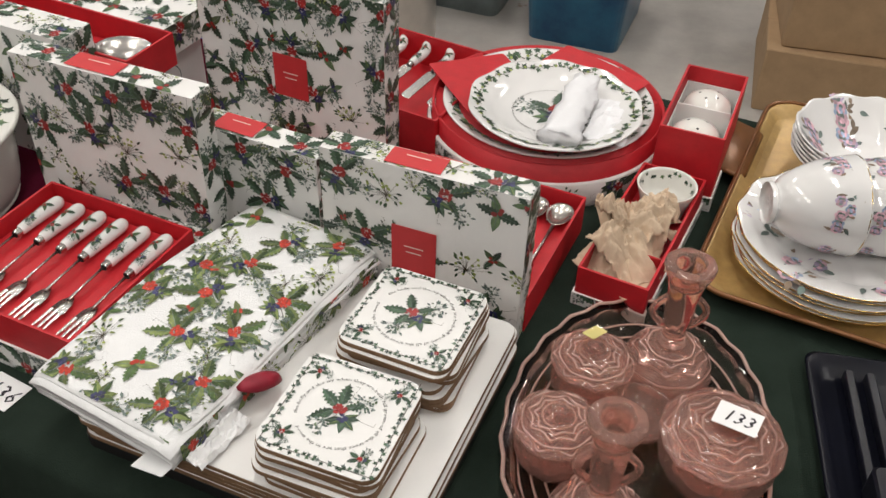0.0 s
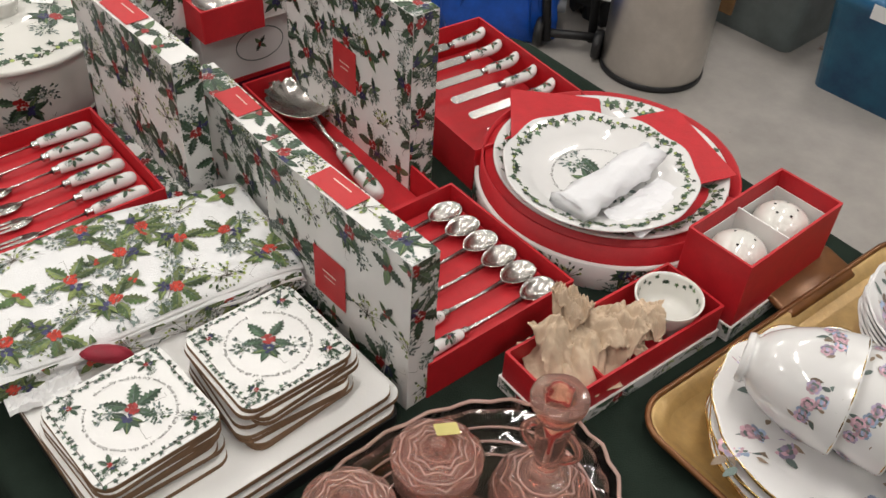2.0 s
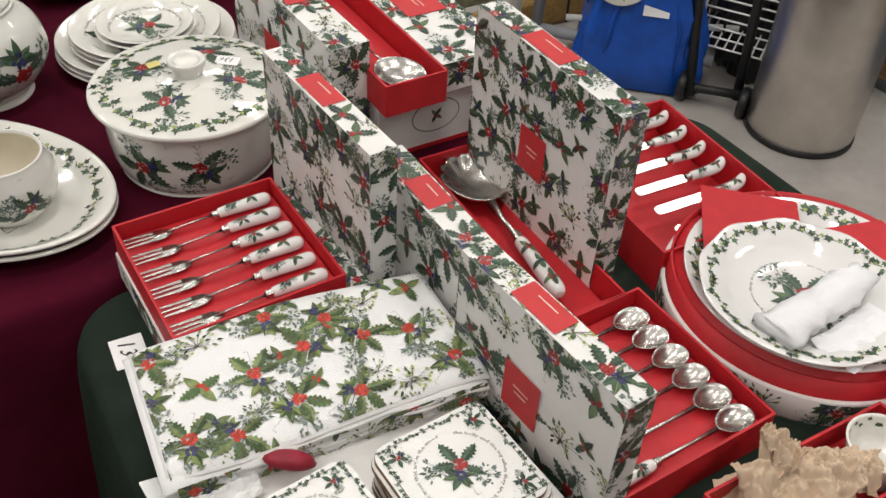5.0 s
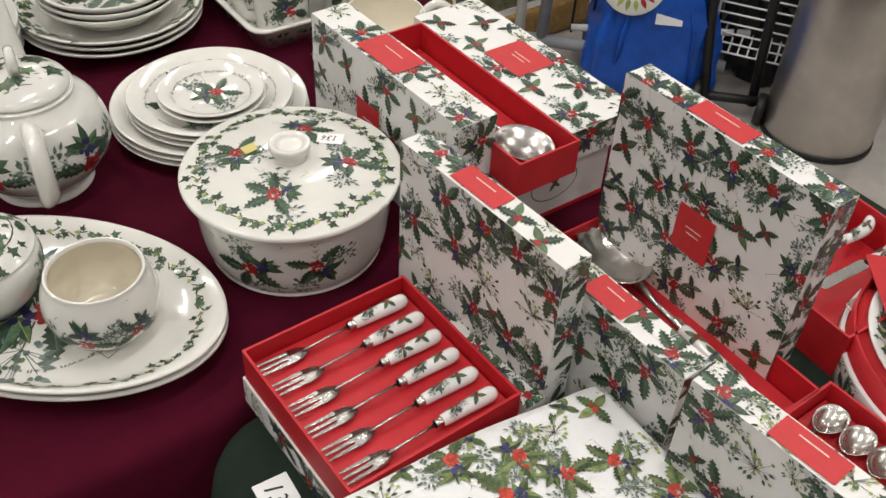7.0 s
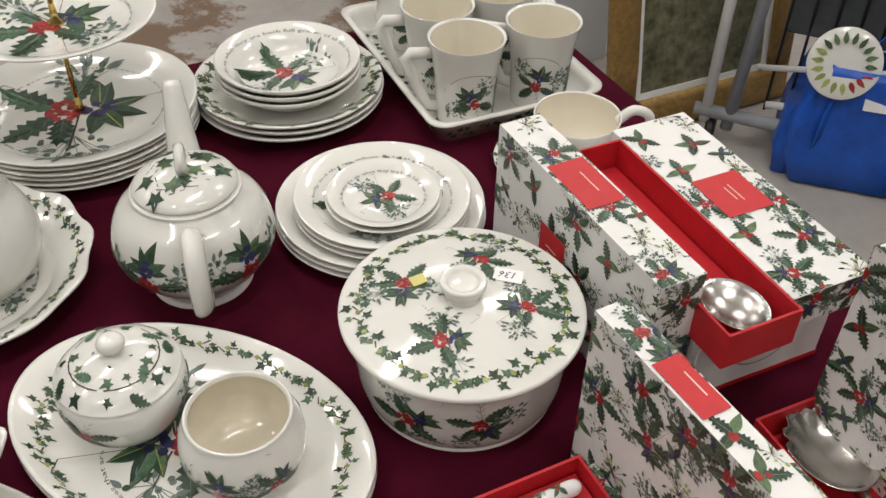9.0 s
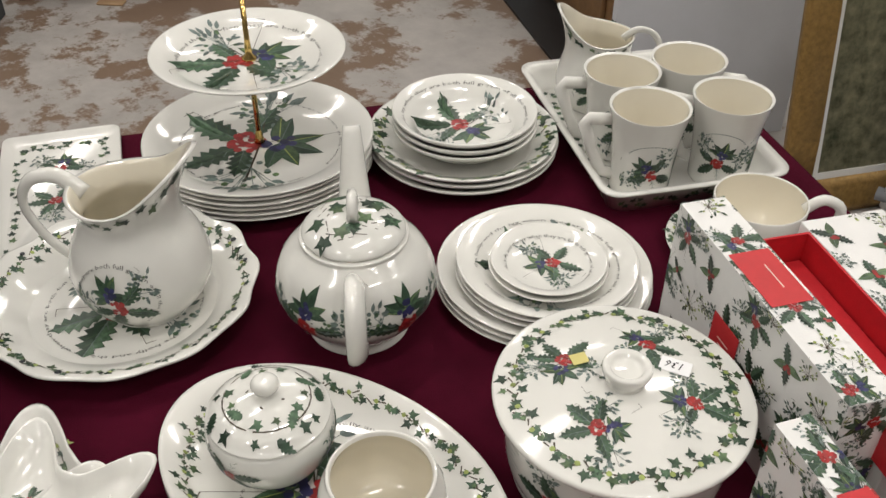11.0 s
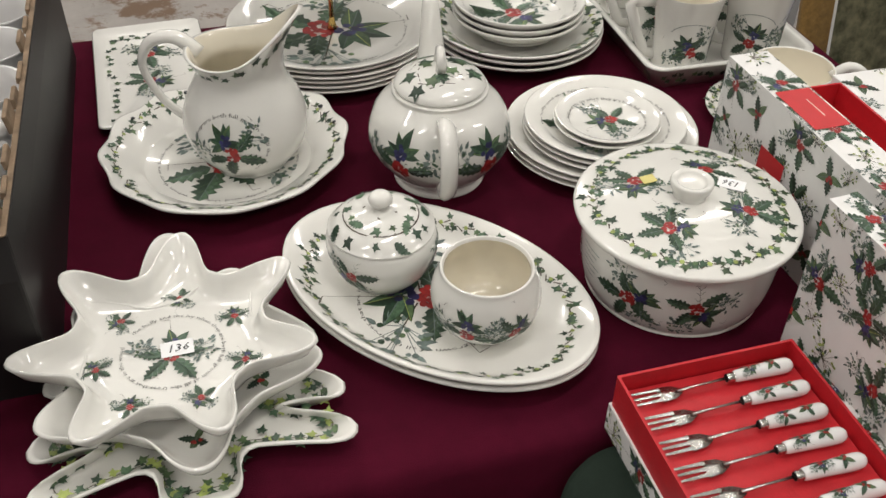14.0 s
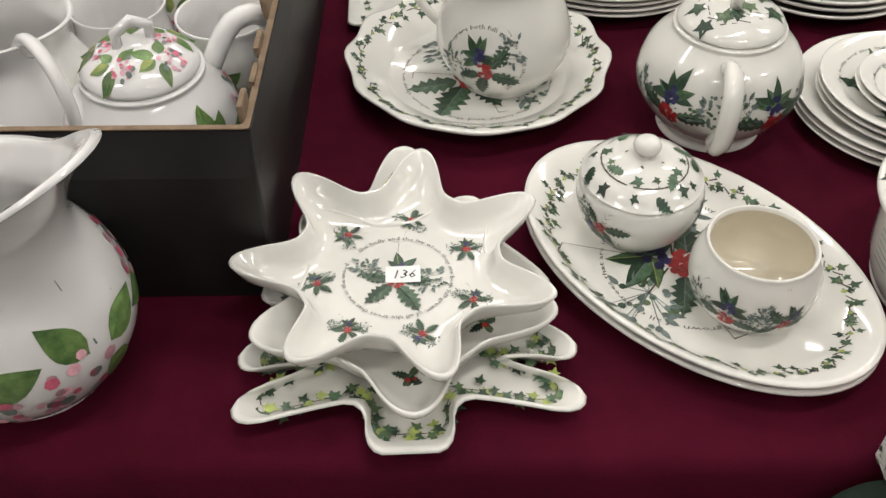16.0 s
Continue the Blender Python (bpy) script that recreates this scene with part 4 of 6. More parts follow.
# star dishes and tree dish
def star_dish(x, y, z, r, points, a0, seed, deco, lot, valley=0.635):
    t = thing("star_dish", "seven-pointed star dish with small holly sprigs" if deco else "star dish underneath another dish", "serving dish", x, y, z, a0, "star dishes")
    n = 168

    def rad(a, s):
        c = 0.5 + 0.5 * math.cos(points * a)
        return (1 - s) * 0.58 + s * (valley + (1 - valley) * c ** 1.75)
    rings = []
    for s, k, zz in ((0, 0.1, 0.003), (0.0, 0.9, 0.003), (0.2, 0.95, 0), (0.5, 0.95, 0.006), (0.9, 0.98, 0.020), (1.0, 1.0, 0.027), (1.0, 0.99, 0.0292), (1.0, 0.965, 0.0282), (0.85, 0.945, 0.020), (0.5, 0.92, 0.0085), (0.2, 0.9, 0.0058), (0.0, 0.8, 0.005), (0, 0.1, 0.005)):
        ring = []
        for i in range(n):
            a = 2 * math.pi * i / n
            tip = (0.5 + 0.5 * math.cos(points * a)) ** 2 * 0.006 * (zz > 0.02)
            ring.append((r * k * rad(a, s) * math.cos(a), r * k * rad(a, s) * math.sin(a), zz + tip))
        rings.append(ring)
    part("body", loft(rings), CERAMIC, t)
    surf = flat(pose(0, 0, 0.0056))
    rnd = random.Random(seed)
    polys = []
    if deco:
        polys = sprig(rnd, 0.078, 0)
        for i in range(points):
            a = 2 * math.pi * i / points
            polys += shifted(sprig(rnd, 0.034, 0), r * 0.50 * math.cos(a), r * 0.50 * math.sin(a))
        verse(t, 0.042, 0.0055, surf, 1)
    else:
        for i in range(points):
            a = 2 * math.pi * i / points
            polys += shifted(sprig(rnd, 0.035, 2), r * 0.54 * math.cos(a), r * 0.54 * math.sin(a))
    printed("print", polys, surf, t)
    if lot:
        sticker(t, pose(0.002, -0.004, 0.0068, 0, 0, -AXIS - a0 + 50), 0.028, 0.018, STICK, "136")
    return t


def chaikin(p, k=2):
    for _ in range(k):
        q = []
        for i, a in enumerate(p):
            b = p[(i + 1) % len(p)]
            q += [(0.75 * a[0] + 0.25 * b[0], 0.75 * a[1] + 0.25 * b[1]), (0.25 * a[0] + 0.75 * b[0], 0.25 * a[1] + 0.75 * b[1])]
        p = q
    return p


tree = thing("tree_dish", "fir-tree shaped dish with ivy border", "serving dish", -0.645, 0.427, TOP, 161)
half = [(-0.170, 0.0), (-0.170, 0.034), (-0.122, 0.035), (-0.130, 0.08), (-0.144, 0.134), (-0.116, 0.142), (-0.088, 0.070), (-0.086, 0.104), (-0.094, 0.137), (-0.066, 0.140), (-0.026, 0.062), (-0.022, 0.09), (-0.024, 0.128), (0.006, 0.124), (0.09, 0.04), (0.165, 0.02), (0.182, 0.0)]
outline = [(x, y * 0.94) for x, y in chaikin(half + [(x, -y) for x, y in half[-2:0:-1]], 2)]
rings = []
for k, zz in ((0.05, 0.002), (0.78, 0.002), (0.82, 0.0), (0.88, 0.003), (0.98, 0.016), (1.0, 0.019), (0.985, 0.0205), (0.955, 0.019), (0.88, 0.008), (0.80, 0.0045), (0.05, 0.0045)):
    rings.append([(x * k - (1 - k) * 0.01, y * k, zz) for x, y in outline])
part("body", loft(rings), CERAMIC, tree)
rnd = random.Random(131)
polys = []
for i in range(0, len(outline), 1):
    x, y = outline[i]
    for s in (0.84, 0.88):
        polys.append((rot(IVY, rnd.uniform(0, 6.28), x * s + rnd.uniform(-0.003, 0.003), y * s + rnd.uniform(-0.003, 0.003), 0.0115), (0, 1, 7, 6)[i % 4], 1))
    j = (i + 1) % len(outline)
    polys.append((line(x * 0.86, y * 0.86, outline[j][0] * 0.86, outline[j][1] * 0.86, 0.001), 5, 0))
printed("print", polys, flat(pose(0, 0, 0.0085)), tree)
star_dish(-0.613, 0.412, TOP + 0.012, 0.123, 5, -15, 132, False, False, 0.66)
star_dish(-0.631, 0.415, TOP + 0.034, 0.130, 7, 150.4, 133, True, True)


# scalloped cake plate and jug
def scallop(a, r, z):
    k = min(1, max(0, (r - 0.09) / 0.04))
    return 1 + 0.02 * k * math.cos(12 * a), 0.0015 * k * math.cos(12 * a)


sc = dish("cake_plate", "large white plate with scalloped pierced rim", -0.915, 0.606, TOP, 0.139, 0.034, 140, 0.14, 40, 0.078, 0.28, "", scallop, None, 0.45, "plate", 96)
for i in range(24):
    a = 2 * math.pi * (i // 4 * 4 + 1.2 * (i % 4)) / 24
    if (i // 4) % 2 == 0:
        # Dark disc laid on the unbroken rim; the opening's shade is its colour.
        bm = lathe([(0.0, 0), (0.0032 * (0.6 + 0.2 * (i % 3)), 0.0004), (0.0, 0.0008)], 10)
        part("painted_piercing", moved(bm, pose(0.128 * math.cos(a), 0.128 * math.sin(a), 0.0315, 0, -14, math.degrees(a))), DARKP, sc)


def jug(name, label, x, y, z, rz, s, seed, deco=True, prof=None, spout=0.42, mats=(CERAMIC, CREAMIN)):
    """Bellied jug with spout at +x and loop handle at -x."""
    t = thing(name, label, "jug", x, y, z, rz)
    prof = prof or [(0.0, 0.002), (0.038, 0.002), (0.040, 0.0), (0.043, 0.004), (0.059, 0.025), (0.066, 0.05), (0.060, 0.078), (0.048, 0.102), (0.0445, 0.118), (0.050, 0.138), (0.053, 0.143)]
    P = [(r * s, zz * s) for r, zz in curve_profile(prof, 4)]
    top = P[-1][1]

    def warp(a, r, zz):
        k = max(0, (zz / top - 0.72) / 0.28)
        c = max(0, math.cos(a))
        return 1 + spout * 0.85 * k ** 1.5 * c ** 3.4, k * (0.030 * s * (c ** 3) + 0.008 * s * math.cos(a)) - k * 0.009 * s * math.sin(a) ** 2
    inner = [(max(r - 0.0035 * s, 0.0005), max(zz, 0.005)) for r, zz in reversed(P)]
    part("body", lathe(P + inner[:1], 56, warp), mats[0], t)
    part("inside", lathe(inner, 56, warp), mats[1], t, "cream glazed inside")
    h = [(-0.040 * s, 0, 0.125 * s), (-0.062 * s, 0, 0.142 * s), (-0.090 * s, 0, 0.135 * s), (-0.103 * s, 0, 0.108 * s), (-0.092 * s, 0, 0.075 * s), (-0.075 * s, 0, 0.055 * s), (-0.060 * s, 0, 0.045 * s)]
    hp = [Vector(p) for p in zip(*[iter([c for p in curve_profile(h, 4) for c in p])] * 3)]
    part("handle", tube(hp, [0.0075 * s * (1.15 - 0.3 * math.sin(math.pi * i / (len(hp) - 1))) for i in range(len(hp))], 12, flat=0.65), mats[0], t)
    if deco:
        rnd = random.Random(seed)
        body = [p for p in P if p[0] > 0.045 * s and p[1] < 0.1 * s]
        for a in (-90, 90):
            side = on_side(body, radians(a), 0.052 * s)
            printed("print", band(sprig(rnd, 0.092 * s, 0), -0.044 * s, 0.044 * s), side, t)
            vs, fs = letters("when they are both full grown of all the trees", 0.0055 * s)
            w = max(v[0] for v in vs)
            me = bpy.data.meshes.new("verse")
            me.from_pydata([tuple(side((0.038 * s + v[1]) * math.cos(3.5 - v[0] / w * 4.4), (0.034 * s + v[1]) * math.sin(3.5 - v[0] / w * 4.4), 0.0005)) for v in vs], [], fs)
            me.materials.append(INK)
            vo = new("verse", me)
            vo.parent = t
            zs, rs = zip(*sorted((zz, r) for r, zz in P))

            def neck(x, y, h, a=a, zs=zs, rs=rs):
                zz = 0.132 * s + y
                ang = radians(a) + x / (0.043 * s)
                r = float(np.interp(zz, zs, rs))
                k0, k1 = warp(ang, r, zz)
                return (r * k0 + h + 0.0003) * math.cos(ang), (r * k0 + h + 0.0003) * math.sin(ang), zz + k1
            polys = []
            for k in range(14):
                polys.append((rot(IVY, rnd.uniform(0, 6.28), (k - 6.5) * 0.0078 * s, rnd.uniform(-0.003, 0.003), 0.0105 * s), (0, 0, 1)[k % 3], 1))
            printed("print", polys, neck, t)
    return t


jug("milk_jug", "tall white jug with holly spray standing on a plate", -0.905, 0.630, TOP + 0.0055, 48, 1.06, 150)

# sandwich tray under the plate
tray = thing("sandwich_tray", "rectangular white tray with ivy border", "tray", -1.158, 0.617, TOP, -18.8)
part("body", loft([rrect(0.12, 0.06, 0.008, 0.0, 4), rrect(0.136, 0.074, 0.01, 0.012, 4), rrect(0.134, 0.072, 0.01, 0.014, 4), rrect(0.118, 0.058, 0.008, 0.0055, 4)]), CERAMIC, tray)
rnd = random.Random(160)
polys = []
for i in range(70):
    s = 4 * i / 70
    k, f = int(s) % 4, (s % 1) * 2 - 1
    x1, y1 = ((f, -1), (1, f), (-f, 1), (-1, -f))[k]
    polys.append((rot(IVY, rnd.uniform(0, 6.28), x1 * 0.112, y1 * 0.052, 0.012), (0, 1, 0)[i % 3], 1))
for x1 in (-0.06, 0.02):
    polys += shifted(sprig(rnd, 0.085, 0), x1, 0)
printed("print", polys, flat(pose(0, 0, 0.0056)), tray)

# large plate stack with cake stand
for i in range(6):
    last = i == 5
    dish("dinner_plate", "large dinner plate with holly spray" if last else "large dinner plate in a stack", -1.073 + 0.002 * math.sin(3 * i), 0.845, TOP + 0.0068 * i, 0.1415, 0.022, 170 + i, 0.195 if last else 0, 0, 0.098 if last else 0, 0.22, "stacked dinner plates")
stand = dish("cake_stand", "small plate held over others on a brass rod", -1.073, 0.845, TOP + 0.148, 0.1135, 0.02, 180, 0.15, 0, 0.082, 0.24, "", None, None, 0.5, "cake stand")
part("rod", tube([(0, 0, -0.108), (0, 0, 0.0), (0, 0, 0.09)], 0.0032, 12), BRASS, stand, "brass rod")
part("collar", lathe([(0.0, 0.0055), (0.009, 0.0055), (0.009, 0.0075), (0.004, 0.012), (0.004, 0.02), (0.0032, 0.03)], 20), BRASS, stand)
part("collar", moved(lathe([(0.003, -0.108), (0.007, -0.107), (0.005, -0.1), (0.003, -0.09)], 20), Matrix()), BRASS, stand)
part("finial", lathe([(0.003, 0.088), (0.008, 0.092), (0.009, 0.1), (0.005, 0.108), (0.0, 0.11)], 20), BRASS, stand)

# bowl stack
for i in range(3):
    dish("soup_plate", "wide rimmed plate with ivy border", -0.948, 1.068 + 0.002 * (i % 2), TOP + 0.009 * i, 0.120, 0.027, 190 + i, 0, 52 if i == 2 else 0, 0, 0.24, "stacked soup plates", None, None, 0.6, "plate", 64, 0.005, 0.016)
for i in range(3):
    dish("cereal_bowl", "small rimmed bowl with holly spray" if i == 2 else "small rimmed bowl in a stack", -0.946, 1.068, TOP + 0.024 + 0.0095 * i, 0.091, 0.034, 200 + i, 0.108 if i == 2 else 0, 0, 0.076 if i == 2 else 0, 0.3, "stacked bowls", None, None, 0.5, "bowl")

# side plates and tea plates
for i, (r, h, s) in enumerate(((0.116, 0.018, 0), (0.115, 0.018, 0), (0.114, 0.018, 0), (0.096, 0.018, 0), (0.095, 0.018, 0), (0.095, 0.018, 0.128), (0.062, 0.014, 0), (0.060, 0.014, 0.066))):
    zz = TOP + (0.0068 * i if i < 6 else 0.0068 * 5 + 0.0055 + 0.0065 * (i - 6))
    dish("side_plate", "small plate with holly spray" if i == 7 else "cream plate in a stack", -0.690 + (0.010 if i > 2 else 0) + (0.008 if i > 5 else 0), 0.984 - (0.006 if i > 2 else 0) - (0.006 if i > 5 else 0), zz, r, h, 210 + i, s, 0, (0.073 if i == 5 else 0.043 if i == 7 else 0), 0.24, "stacked side plates", None, None, 0.6, "plate", 64, 0.0045)

# teapot
tp = thing("teapot", "round white teapot with holly print and looped lid", "teapot", -0.757, 0.794, TOP, 149)
TPP = curve_profile([(0.0, 0.004), (0.042, 0.004), (0.048, 0.0), (0.052, 0.002), (0.050, 0.010), (0.062, 0.024), (0.077, 0.048), (0.079, 0.068), (0.071, 0.092), (0.056, 0.108), (0.0525, 0.112), (0.053, 0.116), (0.048, 0.117)], 4)
part("body", lathe(TPP, 56), CERAMIC, tp)
TPL = curve_profile([(0.048, 0.117), (0.050, 0.119), (0.0495, 0.122), (0.044, 0.128), (0.030, 0.136), (0.012, 0.140), (0.0, 0.1405)], 4)
tl = part("lid", lathe(TPL, 48), CERAMIC, tp)
part("knob", tube([(-0.012, 0, 0.139), (-0.014, 0, 0.150), (-0.005, 0, 0.159), (0.006, 0, 0.157), (0.012, 0, 0.147), (0.012, 0, 0.138)], [0.0062, 0.0055, 0.005, 0.005, 0.0055, 0.0062], 10), CERAMIC, tl)
part("spout", tube(curve_profile([(0.066, 0, 0.045), (0.090, 0, 0.062), (0.103, 0, 0.095), (0.115, 0, 0.132), (0.128, 0, 0.158)], 3), [0.030, 0.028, 0.0255, 0.023, 0.0205, 0.018, 0.0162, 0.0148, 0.0135, 0.0122, 0.011, 0.010, 0.009], 16), CERAMIC, tp)
part("handle", tube(curve_profile([(-0.058, 0, 0.100), (-0.082, 0, 0.113), (-0.103, 0, 0.102), (-0.109, 0, 0.074), (-0.097, 0, 0.044), (-0.070, 0, 0.034)], 4), 0.0112, 12, flat=0.7), CERAMIC, tp)
rnd = random.Random(220)
tb = [p for p in TPP if 0.02 < p[1] < 0.105 and p[0] > 0.05]
for a in (143, 217, 60, -60):
    printed("print", band(sprig(rnd, 0.118 if a in (143, 217) else 0.08, 0), -0.040, 0.045), on_side(tb, radians(a), 0.060), tp)
polys = []
for k in range(16):
    a = 2 * math.pi * k / 16
    r = 0.030 + 0.008 * math.sin(3 * a)
    polys.append((rot(IVY, rnd.uniform(0, 6), r * math.cos(a), r * math.sin(a), 0.021), (0, 1, 7)[k % 3], 1))
    polys.append((line(r * math.cos(a), r * math.sin(a), 0.033 * math.cos(a + 0.4), 0.033 * math.sin(a + 0.4), 0.0012), 5, 0))
printed("print", polys, on_profile([p for p in TPL if p[1] > 0.121]), tl)

# oven dish with mugs
od = thing("oven_dish", "rectangular white oven dish with ivy border", "oven dish", -0.852, 1.295, TOP, -22)
part("body", loft([rrect(0.153, 0.102, 0.02, 0.0, 5), rrect(0.166, 0.114, 0.022, 0.030, 5), rrect(0.174, 0.122, 0.024, 0.036, 5), rrect(0.174, 0.122, 0.024, 0.039, 5), rrect(0.164, 0.112, 0.022, 0.037, 5), rrect(0.160, 0.108, 0.02, 0.030, 5), rrect(0.149, 0.098, 0.018, 0.006, 5)]), CERAMIC, od)
rnd = random.Random(230)
polys = []
for i in range(90):
    s = 4 * i / 90
    k, f = int(s) % 4, (s % 1) * 2 - 1
    x1, y1 = ((f, -1), (1, f), (-f, 1), (-1, -f))[k]
    polys.append((rot(IVY, rnd.uniform(0, 6.28), x1 * 0.134, y1 * 0.085, 0.012), (0, 1, 0)[i % 3], 1))
printed("print", polys, flat(pose(0, 0, 0.0062)), od)
for w, m in ((0.30, pose(0, -0.109, 0.0165, 112)), (0.20, pose(0.1605, 0, 0.0165, 112, 0, 90))):
    polys = [(rot(IVY, rnd.uniform(0, 6.28), -w / 2 + w * k / 26, rnd.uniform(-0.004, 0.004), 0.012), k % 3 == 0, 1) for k in range(27)]
    printed("print", polys, flat(m), od)

MUGP = curve_profile([(0.0, 0.003), (0.031, 0.003), (0.034, 0.0), (0.036, 0.003), (0.0365, 0.02), (0.038, 0.05), (0.042, 0.083), (0.0475, 0.110), (0.0472, 0.112), (0.0445, 0.111)], 4)


def mug(x, y, rz, seed):
    t = thing("mug", "tall flared mug with holly spray in an oven dish", "mug", x, y, TOP + 0.0065, rz, "mugs in the dish")
    part("body", lathe(MUGP, 40), CERAMIC, t)
    part("inside", lathe(curve_profile([(0.0445, 0.111), (0.0390, 0.085), (0.035, 0.05), (0.032, 0.01), (0.0, 0.007)], 4), 40), CREAMIN, t, "cream glazed inside")
    part("handle", tube([(0.036, 0, 0.020), (0.050, 0, 0.024), (0.064, 0, 0.055), (0.076, 0, 0.091), (0.070, 0, 0.096), (0.044, 0, 0.095)], [0.006, 0.0062, 0.0062, 0.0068, 0.0068, 0.006], 8, flat=1.3), CERAMIC, t)
    rnd = random.Random(seed)
    body = [p for p in MUGP if p[0] > 0.034 and 0.004 < p[1] < 0.1]
    for a in (90, -90, 180):
        side = on_side(body, radians(a), 0.043)
        printed("print", band(sprig(rnd, 0.078, 0), -0.036, 0.05), side, t)
        polys = [(line(0.03 * math.cos(2.6 - 2.1 * k / 16), 0.008 + 0.03 * math.sin(2.6 - 2.1 * k / 16), 0.03 * math.cos(2.6 - 2.1 * (k + 0.7) / 16), 0.008 + 0.03 * math.sin(2.6 - 2.1 * (k + 0.7) / 16), 0.0014), 4, 0) for k in range(16)]
        printed("writing", polys, side, t)


mug(-0.766, 1.203, 236, 240)
mug(-0.728, 1.303, 215, 241)
mug(-0.851, 1.240, 238, 242)
mug(-0.826, 1.333, 30, 243)
jug("cream_jug", "small white jug with ivy band in an oven dish", -0.955, 1.300, TOP + 0.0065, 228, 0.8, 251, True, [(0.0, 0.002), (0.042, 0.002), (0.044, 0.0), (0.048, 0.004), (0.064, 0.03), (0.067, 0.055), (0.060, 0.085), (0.055, 0.11), (0.058, 0.135), (0.060, 0.14)], 0.3)

# breakfast cup and saucer behind the boxes
dish("saucer", "cream saucer under a large cup", -0.610, 1.205, TOP, 0.082, 0.018, 260, 0, 36, 0, 0.3, "", None, None, 0.5, "saucer")
cup = thing("breakfast_cup", "large plain cream cup with loop handle", "cup", -0.606, 1.220, TOP + 0.006, 48)
part("body", lathe(curve_profile([(0.0, 0.003), (0.028, 0.003), (0.030, 0.0), (0.034, 0.004), (0.046, 0.025), (0.0505, 0.05), (0.051, 0.066), (0.049, 0.066)], 4), 44), CERAMIC, cup)
part("inside", lathe(curve_profile([(0.049, 0.066), (0.047, 0.045), (0.040, 0.022), (0.025, 0.008), (0.0, 0.007)], 4), 44), CREAMIN, cup)
part("handle", tube(curve_profile([(0.048, 0, 0.056), (0.066, 0, 0.070), (0.086, 0, 0.060), (0.084, 0, 0.034), (0.062, 0, 0.018), (0.044, 0, 0.018)], 4), 0.0062, 10), CERAMIC, cup)


# ---- round boxed plates ----
rb = thing("round_plate_box", "round red-lined gift box with a stack of plates", "gift box", 0.171, 1.074, TOP, 0)
part("lid_base", lathe([(0.0, 0.0), (0.137, 0.0), (0.138, 0.001), (0.138, 0.030), (0.1375, 0.031), (0.134, 0.031)], 72), PAPER, rb, "white holly printed round base")
for k in range(6):
    printed("print", field(random.Random(270 + k), 0.1445, 0.028, 0.05), on_side([(0.138, 0.0), (0.138, 0.031)], radians(60 * k), 0.015), rb)
part("rim", lathe([(0.133, 0.004), (0.133, 0.052), (0.1305, 0.052), (0.1305, 0.006), (0.0, 0.006)], 72), RED, rb, "red card inner wall")
for i in range(4):
    dish("boxed_plate", "plate with ivy border packed in a round box", 0.171, 1.074, TOP + 0.0065 + 0.008 * i, 0.122 if i < 3 else 0.121, 0.024, 280 + i, 0, 64 if i == 3 else 0, 0, 0.25, "boxed plates", None, BONE, 0.6, "plate")


def fluted(a, r, z):
    k = min(1, max(0, (r - 0.06) / 0.035))
    return 1 + 0.012 * k * math.cos(10 * a), 0.001 * k * math.cos(10 * a)


def card_flap(x, y, z, rz, hx, hy, rx, ry):
    t = thing("packing_card", "red card packing flap between plates", "packing card", x, y, z, rz, "packing cards", rx, ry)
    part("card", slab(hx, hy, 0, 0.0012, 0.003, 0.0003, 2), RED, t)


card_flap(0.105, 1.086, TOP + 0.0565, 28, 0.050, 0.070, 1, 3)
card_flap(0.220, 1.128, TOP + 0.0575, -40.6, 0.062, 0.036, 3, 0)
disc = thing("packing_card", "round red card sheet under the top plate", "packing card", 0.171, 1.074, TOP + 0.047, 0, "packing cards")
part("card", loft([[(0.129 * math.cos(a), min(0.129 * math.sin(a), 0.02), zz) for a in [2 * math.pi * i / 72 for i in range(72)]] for zz in (0, 0.001)]), RED, disc)
dish("fluted_plate", "white fluted plate with ivy border and holly centre", 0.176, 1.026, TOP + 0.060, 0.0955, 0.018, 290, 0.075, 54, 0.045, 0.28, "boxed plates", fluted, BONE, 0.55, "plate", 80, 0.004, 0.0095)
roll = thing("tissue_roll", "rolled white tissue paper lying on a plate", "tissue paper", 0.196, 1.016, TOP + 0.067, 74)
rnd = random.Random(291)
rings = []
for i in range(15):
    x = -0.070 + 0.128 * i / 14
    rings.append([(x + 0.002 * math.sin(k), 0.0185 * (1 + 0.34 * noise.noise((i * 0.33, k * 0.8, 1)) + 0.16 * rnd.uniform(-1, 1)) * math.cos(2 * math.pi * k / 18) * (1.15 - 0.3 * i / 14), 0.0125 + 0.0105 * (1 + 0.22 * rnd.uniform(-1, 1)) * math.sin(2 * math.pi * k / 18)) for k in range(18)])
part("roll", loft(rings), TISSUE, roll)
bm = bmesh.new()
bmesh.ops.create_grid(bm, x_segments=12, y_segments=8, size=0.5)
for v in bm.verts:
    v.co = (v.co.x * 0.085, -0.02 - (v.co.y + 0.5) * 0.045, 0.004 + 0.004 * noise.noise((v.co.x * 7, v.co.y * 7, 3)))
part("flap", bm, TISSUE, roll)

